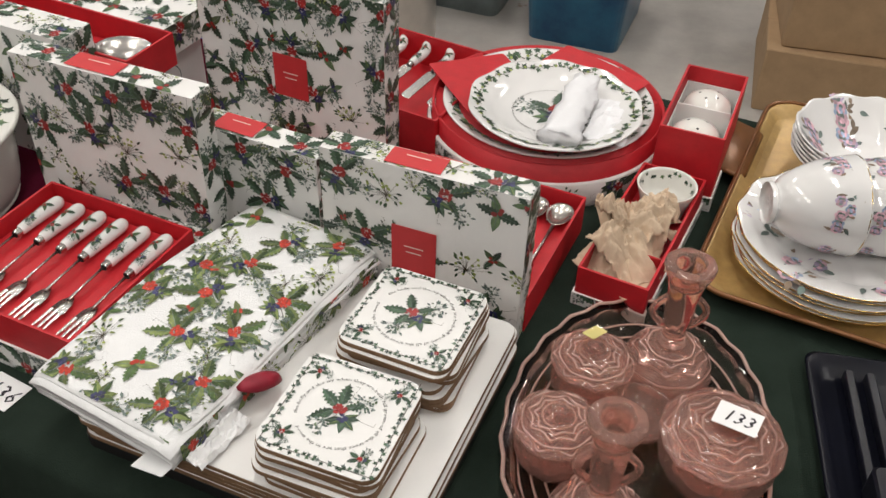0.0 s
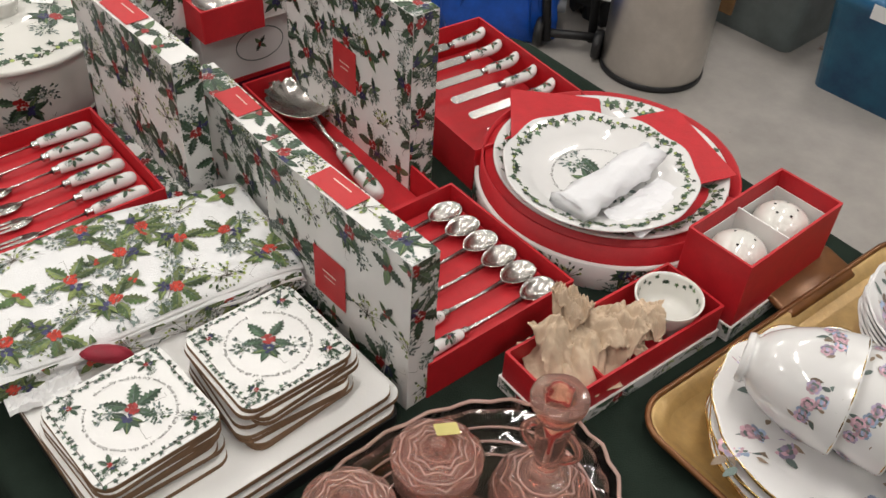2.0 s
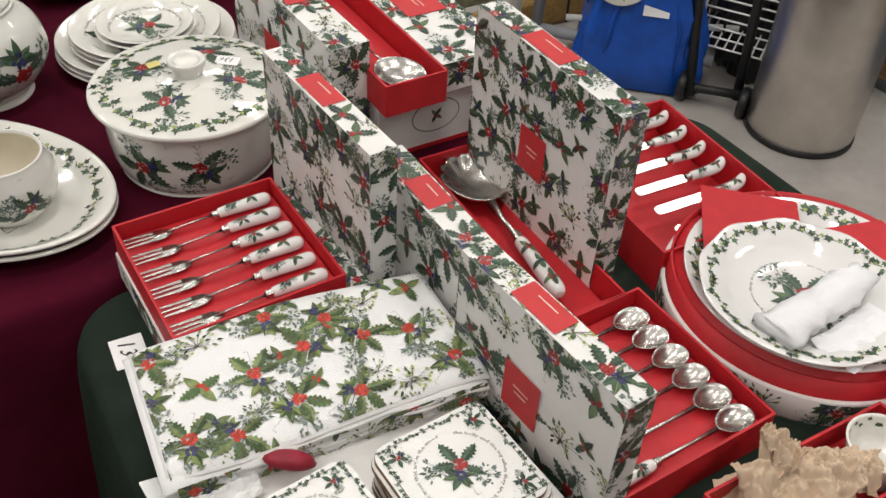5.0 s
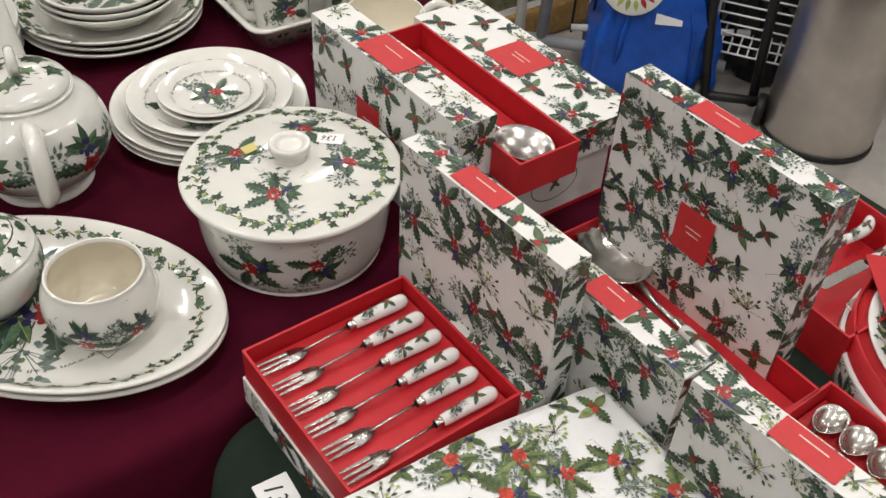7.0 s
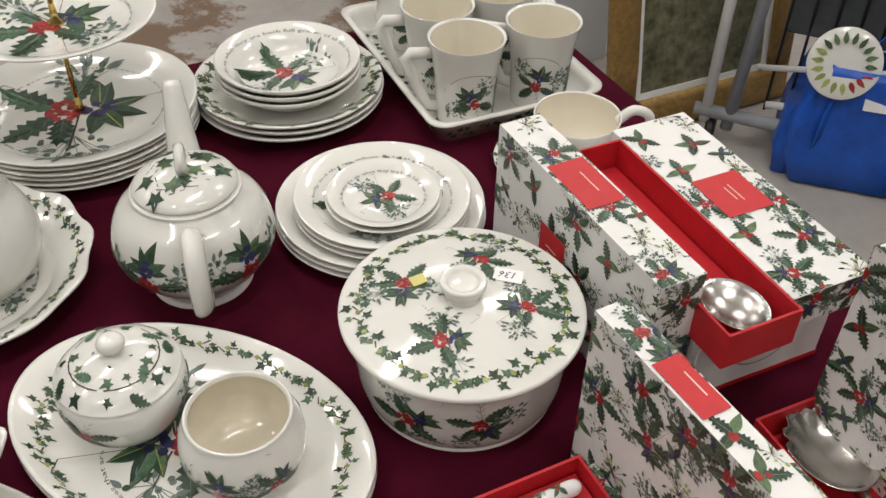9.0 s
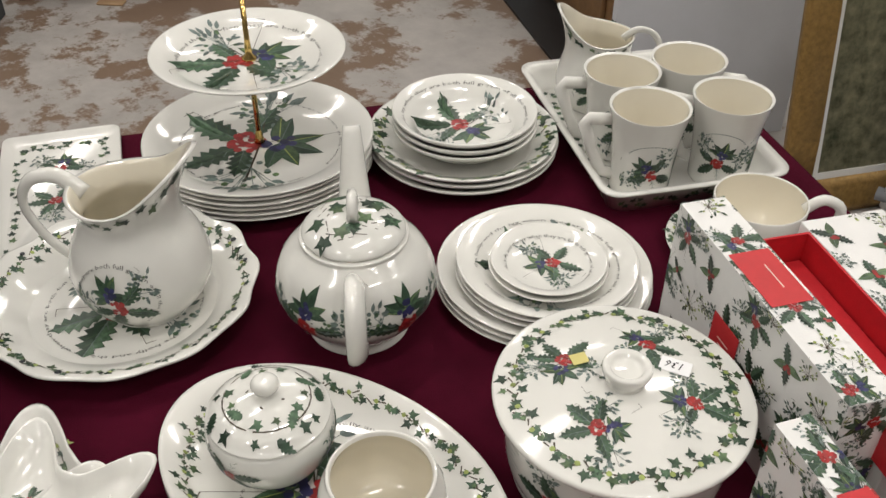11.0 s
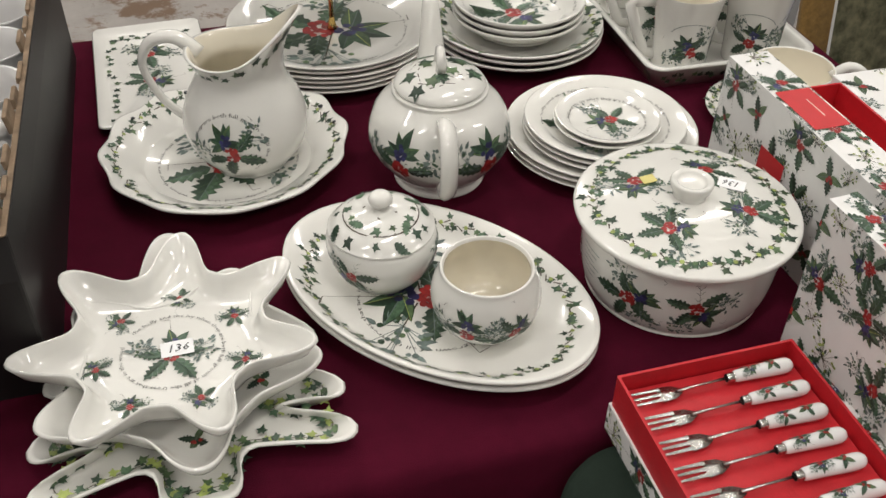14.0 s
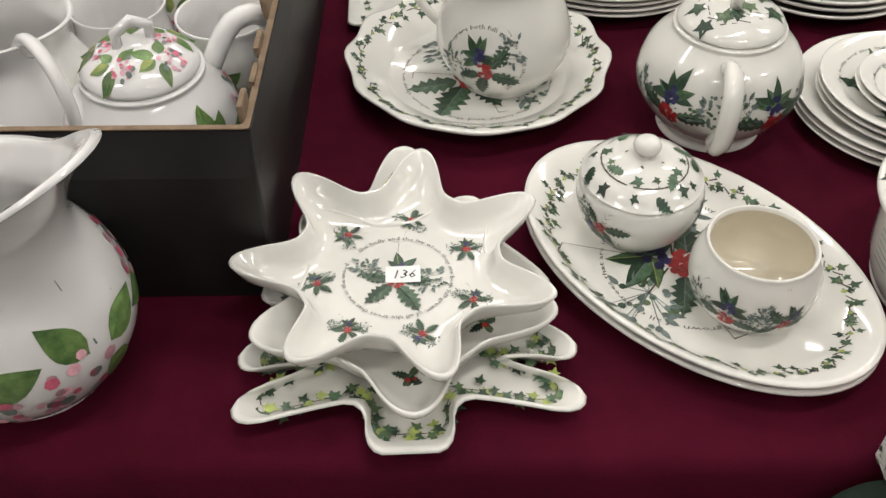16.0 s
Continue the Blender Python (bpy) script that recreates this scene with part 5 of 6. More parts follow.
# salt and pepper box
sb = red_tray("cruet_box", "tall red box tray holding salt and pepper pots", 0.337, 1.030, TOP, 71, 0.072, 0.034, 0.072, 0.0, 0.018, 300)
part("liner", loft([rrect(0.0685, 0.0305, 0.001, 0.025, 2), rrect(0.0685, 0.0305, 0.001, 0.072, 2), rrect(0.0675, 0.0295, 0.001, 0.072, 2), rrect(0.0675, 0.0295, 0.001, 0.027, 2)], smooth=False), PAPER, sb, "white card liner")
part("divider", moved(slab(0.0008, 0.0292, 0.027, 0.080, 0.0002, 0.0002, 1), Matrix()), PAPER, sb)
for k, lx in enumerate((-0.034, 0.034)):
    x, y = (pose(0.337, 1.030, 0, 0, 0, 71) @ Vector((lx, 0, 0)))[:2]
    pot = thing("salt_pot", "white domed porcelain shaker in a red box", "salt shaker", x, y, TOP + 0.028, 0, "salt and pepper pots")
    PP = curve_profile([(0.0, 0.0), (0.024, 0.0), (0.027, 0.01), (0.0285, 0.025), (0.024, 0.042), (0.012, 0.051), (0.0, 0.053)], 4)
    part("body", lathe(PP, 32), CERAMIC, pot)
    for i in range(5 if k else 3):
        a = 2 * math.pi * i / (5 if k else 3) + 0.4
        # Black disc laid on the closed dome; its colour gives the hole's inner shade.
        part("painted_hole", moved(lathe([(0.0, 0), (0.0014, 0.0002), (0.0, 0.0004)], 8), pose(0.011 * math.cos(a), 0.011 * math.sin(a), 0.0515, 0, 20, math.degrees(a))), BLACK, pot)
    for q in range(4):
        printed("print", sprig(random.Random(305 + 4 * k + q), 0.026, 2), on_side([p for p in PP if p[1] < 0.04 and p[0] > 0.02], 1.57 * q, 0.026), pot)

# ramekin box with packing paper
ram = red_tray("ramekin_box", "open red box tray on a holly base with small dishes", 0.266, 0.868, TOP, 67, 0.098, 0.034, 0.030, 0.0, 0.014, 310)
part("divider", moved(slab(0.001, 0.030, 0.016, 0.040, 0.0003, 0.0003, 1), Matrix.Translation((-0.045, 0, 0))), RED, ram)
rk = thing("ramekin", "small white ramekin with ivy border", "ramekin", 0.291, 0.921, TOP + 0.017, 0)
RKO = curve_profile([(0.0, 0.002), (0.019, 0.002), (0.021, 0.0), (0.024, 0.012), (0.0265, 0.020), (0.0305, 0.034), (0.030, 0.0355), (0.0285, 0.035)], 4)
RKI = curve_profile([(0.0285, 0.035), (0.0255, 0.022), (0.021, 0.010), (0.0, 0.006)], 4)
part("body", lathe(RKO + RKI[1:], 40), CERAMIC, rk)
rnd = random.Random(311)
zs, rs = zip(*sorted((zz, r) for r, zz in RKI))
polys = [(rot(IVY, rnd.uniform(0, 6.28), k * 0.0062, rnd.uniform(-0.001, 0.001), 0.0058), (0, 1, 0)[k % 3], 1) for k in range(28)]
printed("print", polys, lambda x, y, h: ((float(np.interp(0.029 + y, zs, rs)) - h) * math.cos(x / 0.0265), (float(np.interp(0.029 + y, zs, rs)) - h) * math.sin(x / 0.0265), 0.029 + y), rk)


def crumpled(x, y, z, r, seed, flat_=0.7):
    """Two creased sheets pushed together into a loose bunch."""
    t = thing("packing_paper", "crumpled brown packing paper in a box", "packing paper", x, y, z, 0, "crumpled paper")
    rnd = random.Random(700 + seed)
    for k in range(2):
        creases = [(rnd.uniform(0, 6.28), rnd.uniform(-0.7, 0.7), rnd.uniform(0.3, 0.9)) for _ in range(18)]
        bm = bmesh.new()
        bmesh.ops.create_grid(bm, x_segments=44, y_segments=44, size=1)
        turn = rnd.uniform(0, 6.28)
        for v in bm.verts:
            u, w = v.co.x, v.co.y
            d = math.hypot(u, w)
            h = sum(s * abs(math.cos(a) * u + math.sin(a) * w - o) * (-1) ** i for i, (a, o, s) in enumerate(creases)) * 0.42
            q = Vector((u * 2.2 + seed * 5, w * 2.2 + k * 9, 0))
            edge = 1 + 0.25 * noise.noise(q * 0.8)
            h += 0.5 * abs(noise.noise(q)) + 0.3 * abs(noise.noise(q * 2.6)) + 0.12 * abs(noise.noise(q * 6))
            zz = (0.55 * (1 - min(1, d * d * 0.75)) + 0.55 * h) * flat_ * (1.0 + 0.35 * k)
            pull = 0.80 - 0.12 * h
            px, py = u * pull * edge, w * pull * edge * (1 - 0.15 * k)
            v.co = (r * (px * math.cos(turn) - py * math.sin(turn)), r * (px * math.sin(turn) + py * math.cos(turn)), max(r * zz, -0.002 - 0.001 * k) + 0.004)
        for f in bm.faces:
            f.smooth = True
        sheet = part("sheet", bm, KRAFT, t)
        sheet.modifiers.new("thickness", "SOLIDIFY").thickness = 0.0007


crumpled(0.240, 0.822, TOP + 0.024, 0.040, 1, 1.0)
crumpled(0.262, 0.866, TOP + 0.026, 0.036, 2, 1.05)
crumpled(0.228, 0.846, TOP + 0.046, 0.022, 3, 1.5)
crumpled(0.280, 0.889, TOP + 0.034, 0.022, 4, 1.2)


# ---- pink pressed glass set ----
def ribbed(k, amp):
    return lambda a, r, z: (1 + 0.35 * amp * math.cos(k * a + 90 * r), amp * 0.05 * math.sin(520 * r + 2.2 * abs(math.sin(k * a / 4))))


gt = thing("glass_tray", "pink pressed glass oval dressing table tray", "tray", 0.241, 0.622, TOP, 78)
rings = [[(0.155 * r * math.cos(a) * (1 + 0.012 * math.cos(24 * a) * (r > 0.8)), 0.105 * r * math.sin(a) * (1 + 0.012 * math.cos(24 * a) * (r > 0.8)), zz) for a in [2 * math.pi * i / 96 for i in range(96)]] for r, zz in ((0.05, 0.001), (0.8, 0.001), (0.9, 0.006), (1.0, 0.022), (0.985, 0.0235), (0.88, 0.009), (0.78, 0.0055), (0.05, 0.005))]
part("body", loft(rings), PINKC, gt)
for k in range(3):
    part("relief_ring", tube([(0.155 * (0.70 + 0.09 * k) * math.cos(a), 0.105 * (0.70 + 0.09 * k) * math.sin(a), (0.0055, 0.0062, 0.009)[k]) for a in [2 * math.pi * i / 72 for i in range(73)]], 0.0011, 6), PINKR, gt)
part("rim", tube([(0.155 * math.cos(a) * (1 + 0.012 * math.cos(24 * a)), 0.105 * math.sin(a) * (1 + 0.012 * math.cos(24 * a)), 0.0228) for a in [2 * math.pi * i / 96 for i in range(97)]], 0.0018, 8), PINKR, gt)


def relief(owner, rings, k):
    """Raised swagged lines pressed into the glass, in paler glass for their glints: (radius, height) rings with k
    waves.
    """
    for n, (r, z) in enumerate(rings):
        wave = lambda a: 1 - (0.16 if n % 3 else 0.03) * abs(math.sin(k * a / 2 + 0.4 * n))
        part("relief_ring", tube([(r * wave(a) * math.cos(a), r * wave(a) * math.sin(a), z + (1 - wave(a)) * r * 0.22) for a in [2 * math.pi * i / 120 for i in range(121)]], 0.0009, 5), PINKR, owner)


def glass_jar(x, y, r, h, seed, lot=""):
    t = thing("glass_jar", "lidded pink pressed glass trinket jar", "glass jar", x, y, TOP + 0.0062, 20 * seed, "pink glass jars")
    part("body", lathe(curve_profile([(0.0, 0.002), (r * 0.6, 0.002), (r * 0.75, 0.004), (r * 0.97, h * 0.4), (r * 0.93, h * 0.72), (r * 0.86, h * 0.72), (r * 0.86, h * 0.4), (r * 0.6, 0.008), (0.0, 0.007)], 4), 72, ribbed(18, 0.03)), PINK, t)
    l = part("lid", lathe(curve_profile([(0.0, h * 0.74), (r * 0.9, h * 0.735), (r * 1.02, h * 0.76), (r * 1.0, h * 0.82), (r * 0.7, h * 0.93), (r * 0.3, h * 0.985), (r * 0.12, h * 1.0), (0.0, h * 1.0)], 4), 72, ribbed(14, 0.03)), PINK, t)
    relief(l, ((r * 0.38, h * 0.97), (r * 0.55, h * 0.948), (r * 0.70, h * 0.925), (r * 0.84, h * 0.885), (r * 0.97, h * 0.825)), 8)
    part("knob", lathe(curve_profile([(r * 0.12, h * 0.98), (r * 0.14, h * 1.04), (r * 0.2, h * 1.09), (r * 0.12, h * 1.14), (0.0, h * 1.15)], 3), 20), PINK, l)
    return t


glass_jar(0.204, 0.668, 0.0335, 0.056, 1)
glass_jar(0.174, 0.597, 0.0335, 0.056, 2)
j3 = glass_jar(0.297, 0.595, 0.0455, 0.060, 3)
sticker(j3, pose(0.002, -0.006, 0.0700, 4, -3, -60 - 28), 0.033, 0.022, STICK, "133")
sticker(bpy.data.objects["glass_jar"], pose(0.004, 0.012, 0.0625, -8, 8, 25), 0.018, 0.012, YSTICK)


def candlestick(x, y, seed):
    t = thing("glass_candlestick", "pink pressed glass candlestick", "candlestick", x, y, TOP + 0.0062, 0, "pink glass candlesticks")
    part("base", lathe(curve_profile([(0.0, 0.003), (0.036, 0.001), (0.0385, 0.004), (0.036, 0.014), (0.027, 0.026), (0.014, 0.031), (0.0, 0.0315)], 6), 72, ribbed(12, 0.02)), PINK, t)
    relief(t, ((0.020, 0.0300), (0.026, 0.0275), (0.032, 0.0215), (0.0365, 0.0135)), 8)
    for q in range(2):
        part("scroll", tube([((0.010 + 0.012 * math.sin(math.pi * f)) * (1 - 2 * q), 0, 0.052 + 0.034 * f) for f in [i / 9 for i in range(10)]], 0.0032, 8), PINK, t)
    part("stem", lathe(curve_profile([(0.0, 0.032), (0.012, 0.034), (0.0095, 0.044), (0.0115, 0.060), (0.0125, 0.075), (0.0135, 0.092), (0.0165, 0.106), (0.0205, 0.116), (0.0195, 0.121), (0.011, 0.119), (0.0095, 0.100), (0.0, 0.098)], 4), 56, ribbed(12, 0.012)), PINK, t)


candlestick(0.274, 0.707, 1)
candlestick(0.205, 0.541, 2)
rd = thing("glass_ring_dish", "small pink pressed glass dish", "glass dish", 0.243, 0.642, TOP + 0.0062, 0)
part("body", lathe(curve_profile([(0.0, 0.001), (0.022, 0.001), (0.030, 0.014), (0.029, 0.016), (0.020, 0.005), (0.0, 0.004)], 3), 48, ribbed(16, 0.02)), PINK, rd)


# ---- gold tray with tea set ----
TX, TY, TR = 0.545, 0.925, -22.0
gtray = thing("gold_tray", "gold lacquered rectangular tray", "tray", TX, TY, TOP, TR)
part("body", loft([rrect(0.150, 0.170, 0.03, 0.0, 6), rrect(0.176, 0.194, 0.035, 0.014, 6), rrect(0.180, 0.198, 0.035, 0.016, 6), rrect(0.180, 0.198, 0.035, 0.0175, 6), rrect(0.174, 0.192, 0.034, 0.0165, 6), rrect(0.160, 0.178, 0.03, 0.004, 6), rrect(0.158, 0.176, 0.03, 0.003, 6)]), TRAY, gtray)
part("rim", tube([(p[0], p[1], 0.0172) for p in rrect(0.179, 0.197, 0.035, 0, 6)] + [(0.179, 0.162, 0.0172)], 0.0028, 8), TRAYD, gtray)
for sx in (-1,):
    part("handle", moved(loft([rrect(0.020, 0.052, 0.006, 0.0, 3), rrect(0.022, 0.054, 0.008, 0.004, 3), rrect(0.018, 0.050, 0.006, 0.007, 3)]), pose(sx * 0.192, 0.06, 0.014, 0, 12, 0)), TRAYD, gtray, "brown lacquered hand grip")


def wave_rim(a, r, z):
    k = min(1, max(0, (r - 0.03) / 0.03))
    return 1 + 0.016 * k * math.cos(12 * a), 0.0014 * k * math.cos(12 * a)


FLORA = (BROWNL, PURPLE, SKYB, PINKR2, PALE, BROWNL)


def posy(rnd, size):
    out = []
    for k in range(14):
        a = rnd.uniform(0, 6.28)
        out.append((rot(PLAIN, a, rnd.uniform(-0.45, 0.45) * size, rnd.uniform(-0.28, 0.28) * size, size * rnd.uniform(0.14, 0.24)), (0, 4, 5)[k % 3], 0))
    for k in range(5):
        cx, cy, m = size * (0.17 * (k - 2) + rnd.uniform(-0.05, 0.05)), size * rnd.uniform(-0.14, 0.14), (1, 2, 3, 2, 1)[k]
        for ring, (n, rr, s) in enumerate(((7, 0.085, 0.055), (5, 0.05, 0.045), (3, 0.02, 0.035))):
            for j in range(n):
                b = 2 * math.pi * j / n + ring
                out.append((rot(DOT, b, cx + size * rr * math.cos(b), cy + size * rr * math.sin(b), size * s), (m, 4, m)[ring] if j % 3 else 3, 1 + ring))
    return out


def tea_plate(x, y, z, r, seed, deco, name="tea_plate"):
    t = thing(name, "white bone china plate with purple flowers and gold rim", "plate", x, y, z, seed * 37, "bone china plates")
    out, ins = plate_profile(r, 0.018, 0.55, 0.3)
    part("body", lathe(out + ins[1:], 72, wave_rim), BONE, t)
    part("gold_edge", tube([(r * (1 + 0.016 * math.cos(12 * a)) * 0.996 * math.cos(a), r * (1 + 0.016 * math.cos(12 * a)) * 0.996 * math.sin(a), 0.0172 + 0.0014 * math.cos(12 * a)) for a in [2 * math.pi * i / 96 for i in range(97)]], 0.0009, 6), GOLD, t)
    if deco:
        rnd = random.Random(seed)
        polys = []
        for k in range(5):
            a = 2 * math.pi * k / 5
            polys += shifted(posy(rnd, 0.072), r * 0.76 * math.cos(a), r * 0.72 * math.sin(a))
        printed("print", polys, on_profile(ins), t, FLORA)
    return t


px, py = 0.457, 0.866
for i in range(6):
    tea_plate(px + 0.002 * math.sin(2 * i), py + 0.002 * math.cos(3 * i), TOP + 0.0035 + 0.0062 * i, 0.102, 400 + i, i == 5)
bx, by = 0.518, 1.014
for i in range(6):
    t = thing("tea_bowl", "white fluted bone china bowl with flowers", "bowl", bx, by, TOP + 0.0035 + 0.0048 * i, i * 20, "bone china bowls")
    P = curve_profile([(0.0, 0.002), (0.030, 0.002), (0.032, 0.0), (0.036, 0.004), (0.062, 0.022), (0.080, 0.042), (0.0795, 0.0435), (0.077, 0.042), (0.058, 0.024), (0.034, 0.007), (0.0, 0.006)], 4)
    part("body", lathe(P, 64, wave_rim), BONE, t)
    if i == 5:
        inn = [p for p in P[len(P) * 7 // 10:]]
        rnd = random.Random(420)
        polys = []
        for k in range(5):
            polys += shifted(posy(rnd, 0.062), 0.055 * math.cos(1.26 * k), 0.055 * math.sin(1.26 * k))
        printed("print", polys, on_profile(inn), t, FLORA)


def tea_cup(lx, ly, lz, seed, rz, tilt):
    p = Vector((lx, ly, lz))
    t = new("tea_cup")
    t.matrix_basis = pose(p.x, p.y, p.z, 0, 0, rz) @ pose(0, 0, 0, 0, tilt, 0) @ pose(0, 0, 0, 0, 0, -42) @ Matrix.Scale(1.1, 4)
    tagged(t, "white bone china teacup with purple flowers lying on its side", "cup", "bone china cups")
    P = curve_profile([(0.0, 0.003), (0.016, 0.003), (0.0175, 0.0), (0.0185, 0.004), (0.0165, 0.007), (0.026, 0.016), (0.038, 0.042), (0.043, 0.070), (0.0425, 0.071), (0.041, 0.069), (0.034, 0.042), (0.022, 0.016), (0.0, 0.012)], 4)
    part("body", lathe(P, 56, ribbed(12, 0.010)), BONE, t)
    part("handle", tube(curve_profile([(0, 0.036, 0.055), (0, 0.052, 0.062), (0, 0.062, 0.048), (0, 0.050, 0.028), (0, 0.030, 0.022)], 4), 0.0032, 8), BONE, t)
    part("gold_edge", tube([(0.0425 * math.cos(a), 0.0425 * math.sin(a), 0.0708) for a in [2 * math.pi * i / 48 for i in range(49)]], 0.0008, 6), GOLD, t)
    rnd = random.Random(seed)
    out = [q for q in P if q[0] > 0.024 and q[1] > 0.014][:18]
    for a in (0, 72, 144, 216, 288):
        printed("print", posy(rnd, 0.036), on_side(out, radians(a), 0.050), t, FLORA)


for k in range(3):
    tea_cup(0.368 + 0.0370 * k, 0.850 + 0.0020 * k, TOP + 0.089, 430 + k, 3, 90)

# navy brush set
bs = thing("brush_tray", "black lacquered crumb tray", "tray", 0.452, 0.612, TOP, 84)
part("body", loft([rrect(0.10, 0.055, 0.012, 0.0, 4), rrect(0.115, 0.068, 0.014, 0.016, 4), rrect(0.112, 0.065, 0.014, 0.0175, 4), rrect(0.098, 0.053, 0.012, 0.003, 4)]), NAVY, bs)
for k in range(2):
    part("rib", moved(slab(0.10, 0.004, 0.003, 0.014, 0.002, 0.001, 2), Matrix.Translation((0, 0.012 + 0.018 * k, 0))), NAVY, bs)
br = thing("hand_brush", "oval navy backed hand brush with yellow bristles", "brush", 0.502, 0.622, TOP + 0.0045, 80)
part("bristles", loft([[(0.085 * s * math.cos(a), 0.034 * s * math.sin(a), zz) for a in [k * math.pi / 20 for k in range(40)]] for s, zz in ((1.0, 0.0), (0.97, 0.02), (0.9, 0.022))]), BRISTLE, br)
part("back", loft([[(0.090 * s * math.cos(a), 0.038 * s * math.sin(a), zz) for a in [k * math.pi / 20 for k in range(40)]] for s, zz in ((0.95, 0.0225), (1.0, 0.026), (0.98, 0.034), (0.8, 0.041), (0.4, 0.045), (0.05, 0.046))]), NAVY, br)
tin = thing("navy_box", "small dark blue lacquered box", "box", 0.432, 0.560, TOP + 0.004, 84)
part("body", slab(0.034, 0.022, 0, 0.03, 0.006, 0.002, 4), NAVY, tin)

# lot tags on the cloth
for x, y, rz in ((-0.285, 0.628, -25),):
    tag = thing("lot_tag", "white card lot tag lying on green cloth", "tag", x, y, TOP + 0.0006, rz)
    sticker(tag, Matrix(), 0.038, 0.030, STICK, "136")


# ---- carton of china on the burgundy cloth ----
cb = thing("china_carton", "black open carton holding patterned china", "box", *uv(-1.067, -0.155), TOP + 0.001, AXIS)
part("carton", loft([rrect(0.312, 0.215, 0.003, 0, 2), rrect(0.312, 0.215, 0.003, 0.128, 2), rrect(0.300, 0.213, 0.003, 0.163, 2), rrect(0.296, 0.207, 0.003, 0.165, 2), rrect(0.300, 0.207, 0.003, 0.006, 2)], smooth=False), BOXBLK, cb)
part("raw_edge", loft([rrect(0.3015, 0.2125, 0.003, 0.1652, 2), rrect(0.3015, 0.2125, 0.003, 0.1662, 2), rrect(0.2965, 0.2075, 0.003, 0.1662, 2), rrect(0.2965, 0.2075, 0.003, 0.1652, 2)], False, False, smooth=False), RAWCARD, cb, "torn brown cardboard edge")
rnd = random.Random(499)
for k in range(9):
    part("torn_flap", moved(slab(0.016 * rnd.uniform(0.7, 1.2), 0.0022, 0, 0.012 * rnd.uniform(0.5, 1.6), 0.001, 0.0006, 1), pose(0.28 - 0.05 * k + rnd.uniform(-0.01, 0.01), 0.206, 0.163, rnd.uniform(-12, 12), 0, 0)), RAWCARD, cb, "torn brown cardboard edge")
part("paper_tab", moved(slab(0.022, 0.005, 0, 0.0012, 0.001, 0.0003, 1), pose(0.309, -0.095, 0.143, 90, 0, 90)), STICK, cb, "white paper tab")
FRUIT = (FRUITL, ROSE, BLOSSOM, LIME, PALE, TWIG)


def fruit_spray(rnd, size):
    """Broad leaves on a twig with a cluster of pink and red blossom."""
    out = []
    a0 = rnd.uniform(0, 6.28)
    out.append((line(-0.45 * size * math.cos(a0), -0.45 * size * math.sin(a0), 0.4 * size * math.cos(a0), 0.4 * size * math.sin(a0), size * 0.014), 5, 0))
    for k in range(4):
        a = a0 + (k - 1.5) * 1.1 + rnd.uniform(-0.3, 0.3)
        x, y, s = 0.1 * size * math.cos(a), 0.1 * size * math.sin(a), size * rnd.uniform(0.36, 0.5)
        wide = [(px, py * 1.35) for px, py in PLAIN]
        out.append((rot(wide, a, x, y, s), (0, 0, 3, 0)[k], 1))
        out.append((rot(wide[:8], a, x, y, s * 0.95), 0, 2))
        out.append((rot(line(0, 0, 0.92, 0, 0.025), a, x, y, s), 4, 3))
    cx, cy = -0.22 * size * math.cos(a0), -0.22 * size * math.sin(a0)
    for k in range(20):
        a, r = rnd.uniform(0, 6.28), size * 0.26 * math.sqrt(rnd.random())
        out.append((rot(DOT, a, cx + r * math.cos(a), cy + r * math.sin(a), size * rnd.uniform(0.03, 0.055)), (2, 1, 2, 4)[k % 4], 3 + k % 2))
    return out


CBM = pose(*uv(-1.067, -0.155), TOP + 0.008, 0, 0, AXIS)


def carton_item(lx, ly):
    p = CBM @ Vector((lx, ly, 0))
    return p.x, p.y


x, y = -0.842, 0.268
ft = thing("fruit_teapot", "white teapot with pink blossom print in a carton", "teapot", x, y, TOP + 0.008, 102)
FP = [(r * 0.98, zz * 1.15) for r, zz in TPP]
part("body", lathe(FP, 48), BONE, ft)
FL = [(r * 0.98, zz * 1.15) for r, zz in TPL]
fl = part("lid", lathe(FL, 40), BONE, ft)
part("knob", tube([(-0.014, 0, 0.157), (-0.014, 0, 0.172), (0, 0, 0.180), (0.014, 0, 0.172), (0.014, 0, 0.157)], 0.0048, 10), BONE, fl)
part("spout", tube(curve_profile([(-0.066, 0, 0.06), (-0.092, 0, 0.075), (-0.112, 0, 0.105), (-0.138, 0, 0.125)], 3), [0.021, 0.02, 0.018, 0.016, 0.014, 0.013, 0.012, 0.011, 0.0105, 0.010], 14), BONE, ft)
part("handle", tube(curve_profile([(0.058, 0, 0.115), (0.085, 0, 0.150), (0.115, 0, 0.145), (0.118, 0, 0.105), (0.09, 0, 0.05), (0.07, 0, 0.04)], 4), 0.0095, 12), BONE, ft)
rnd = random.Random(500)
for a in range(-170, 180, 50):
    printed("print", fruit_spray(rnd, 0.075), on_side([p for p in FP if 0.03 < p[1] < 0.12], radians(a), 0.08), ft, FRUIT)
for k in range(5):
    a = 1.26 * k
    printed("print", shifted(fruit_spray(rnd, 0.042), 0.030 * math.cos(a), 0.030 * math.sin(a)), on_profile([p for p in FL if p[1] > 0.139]), fl, FRUIT)
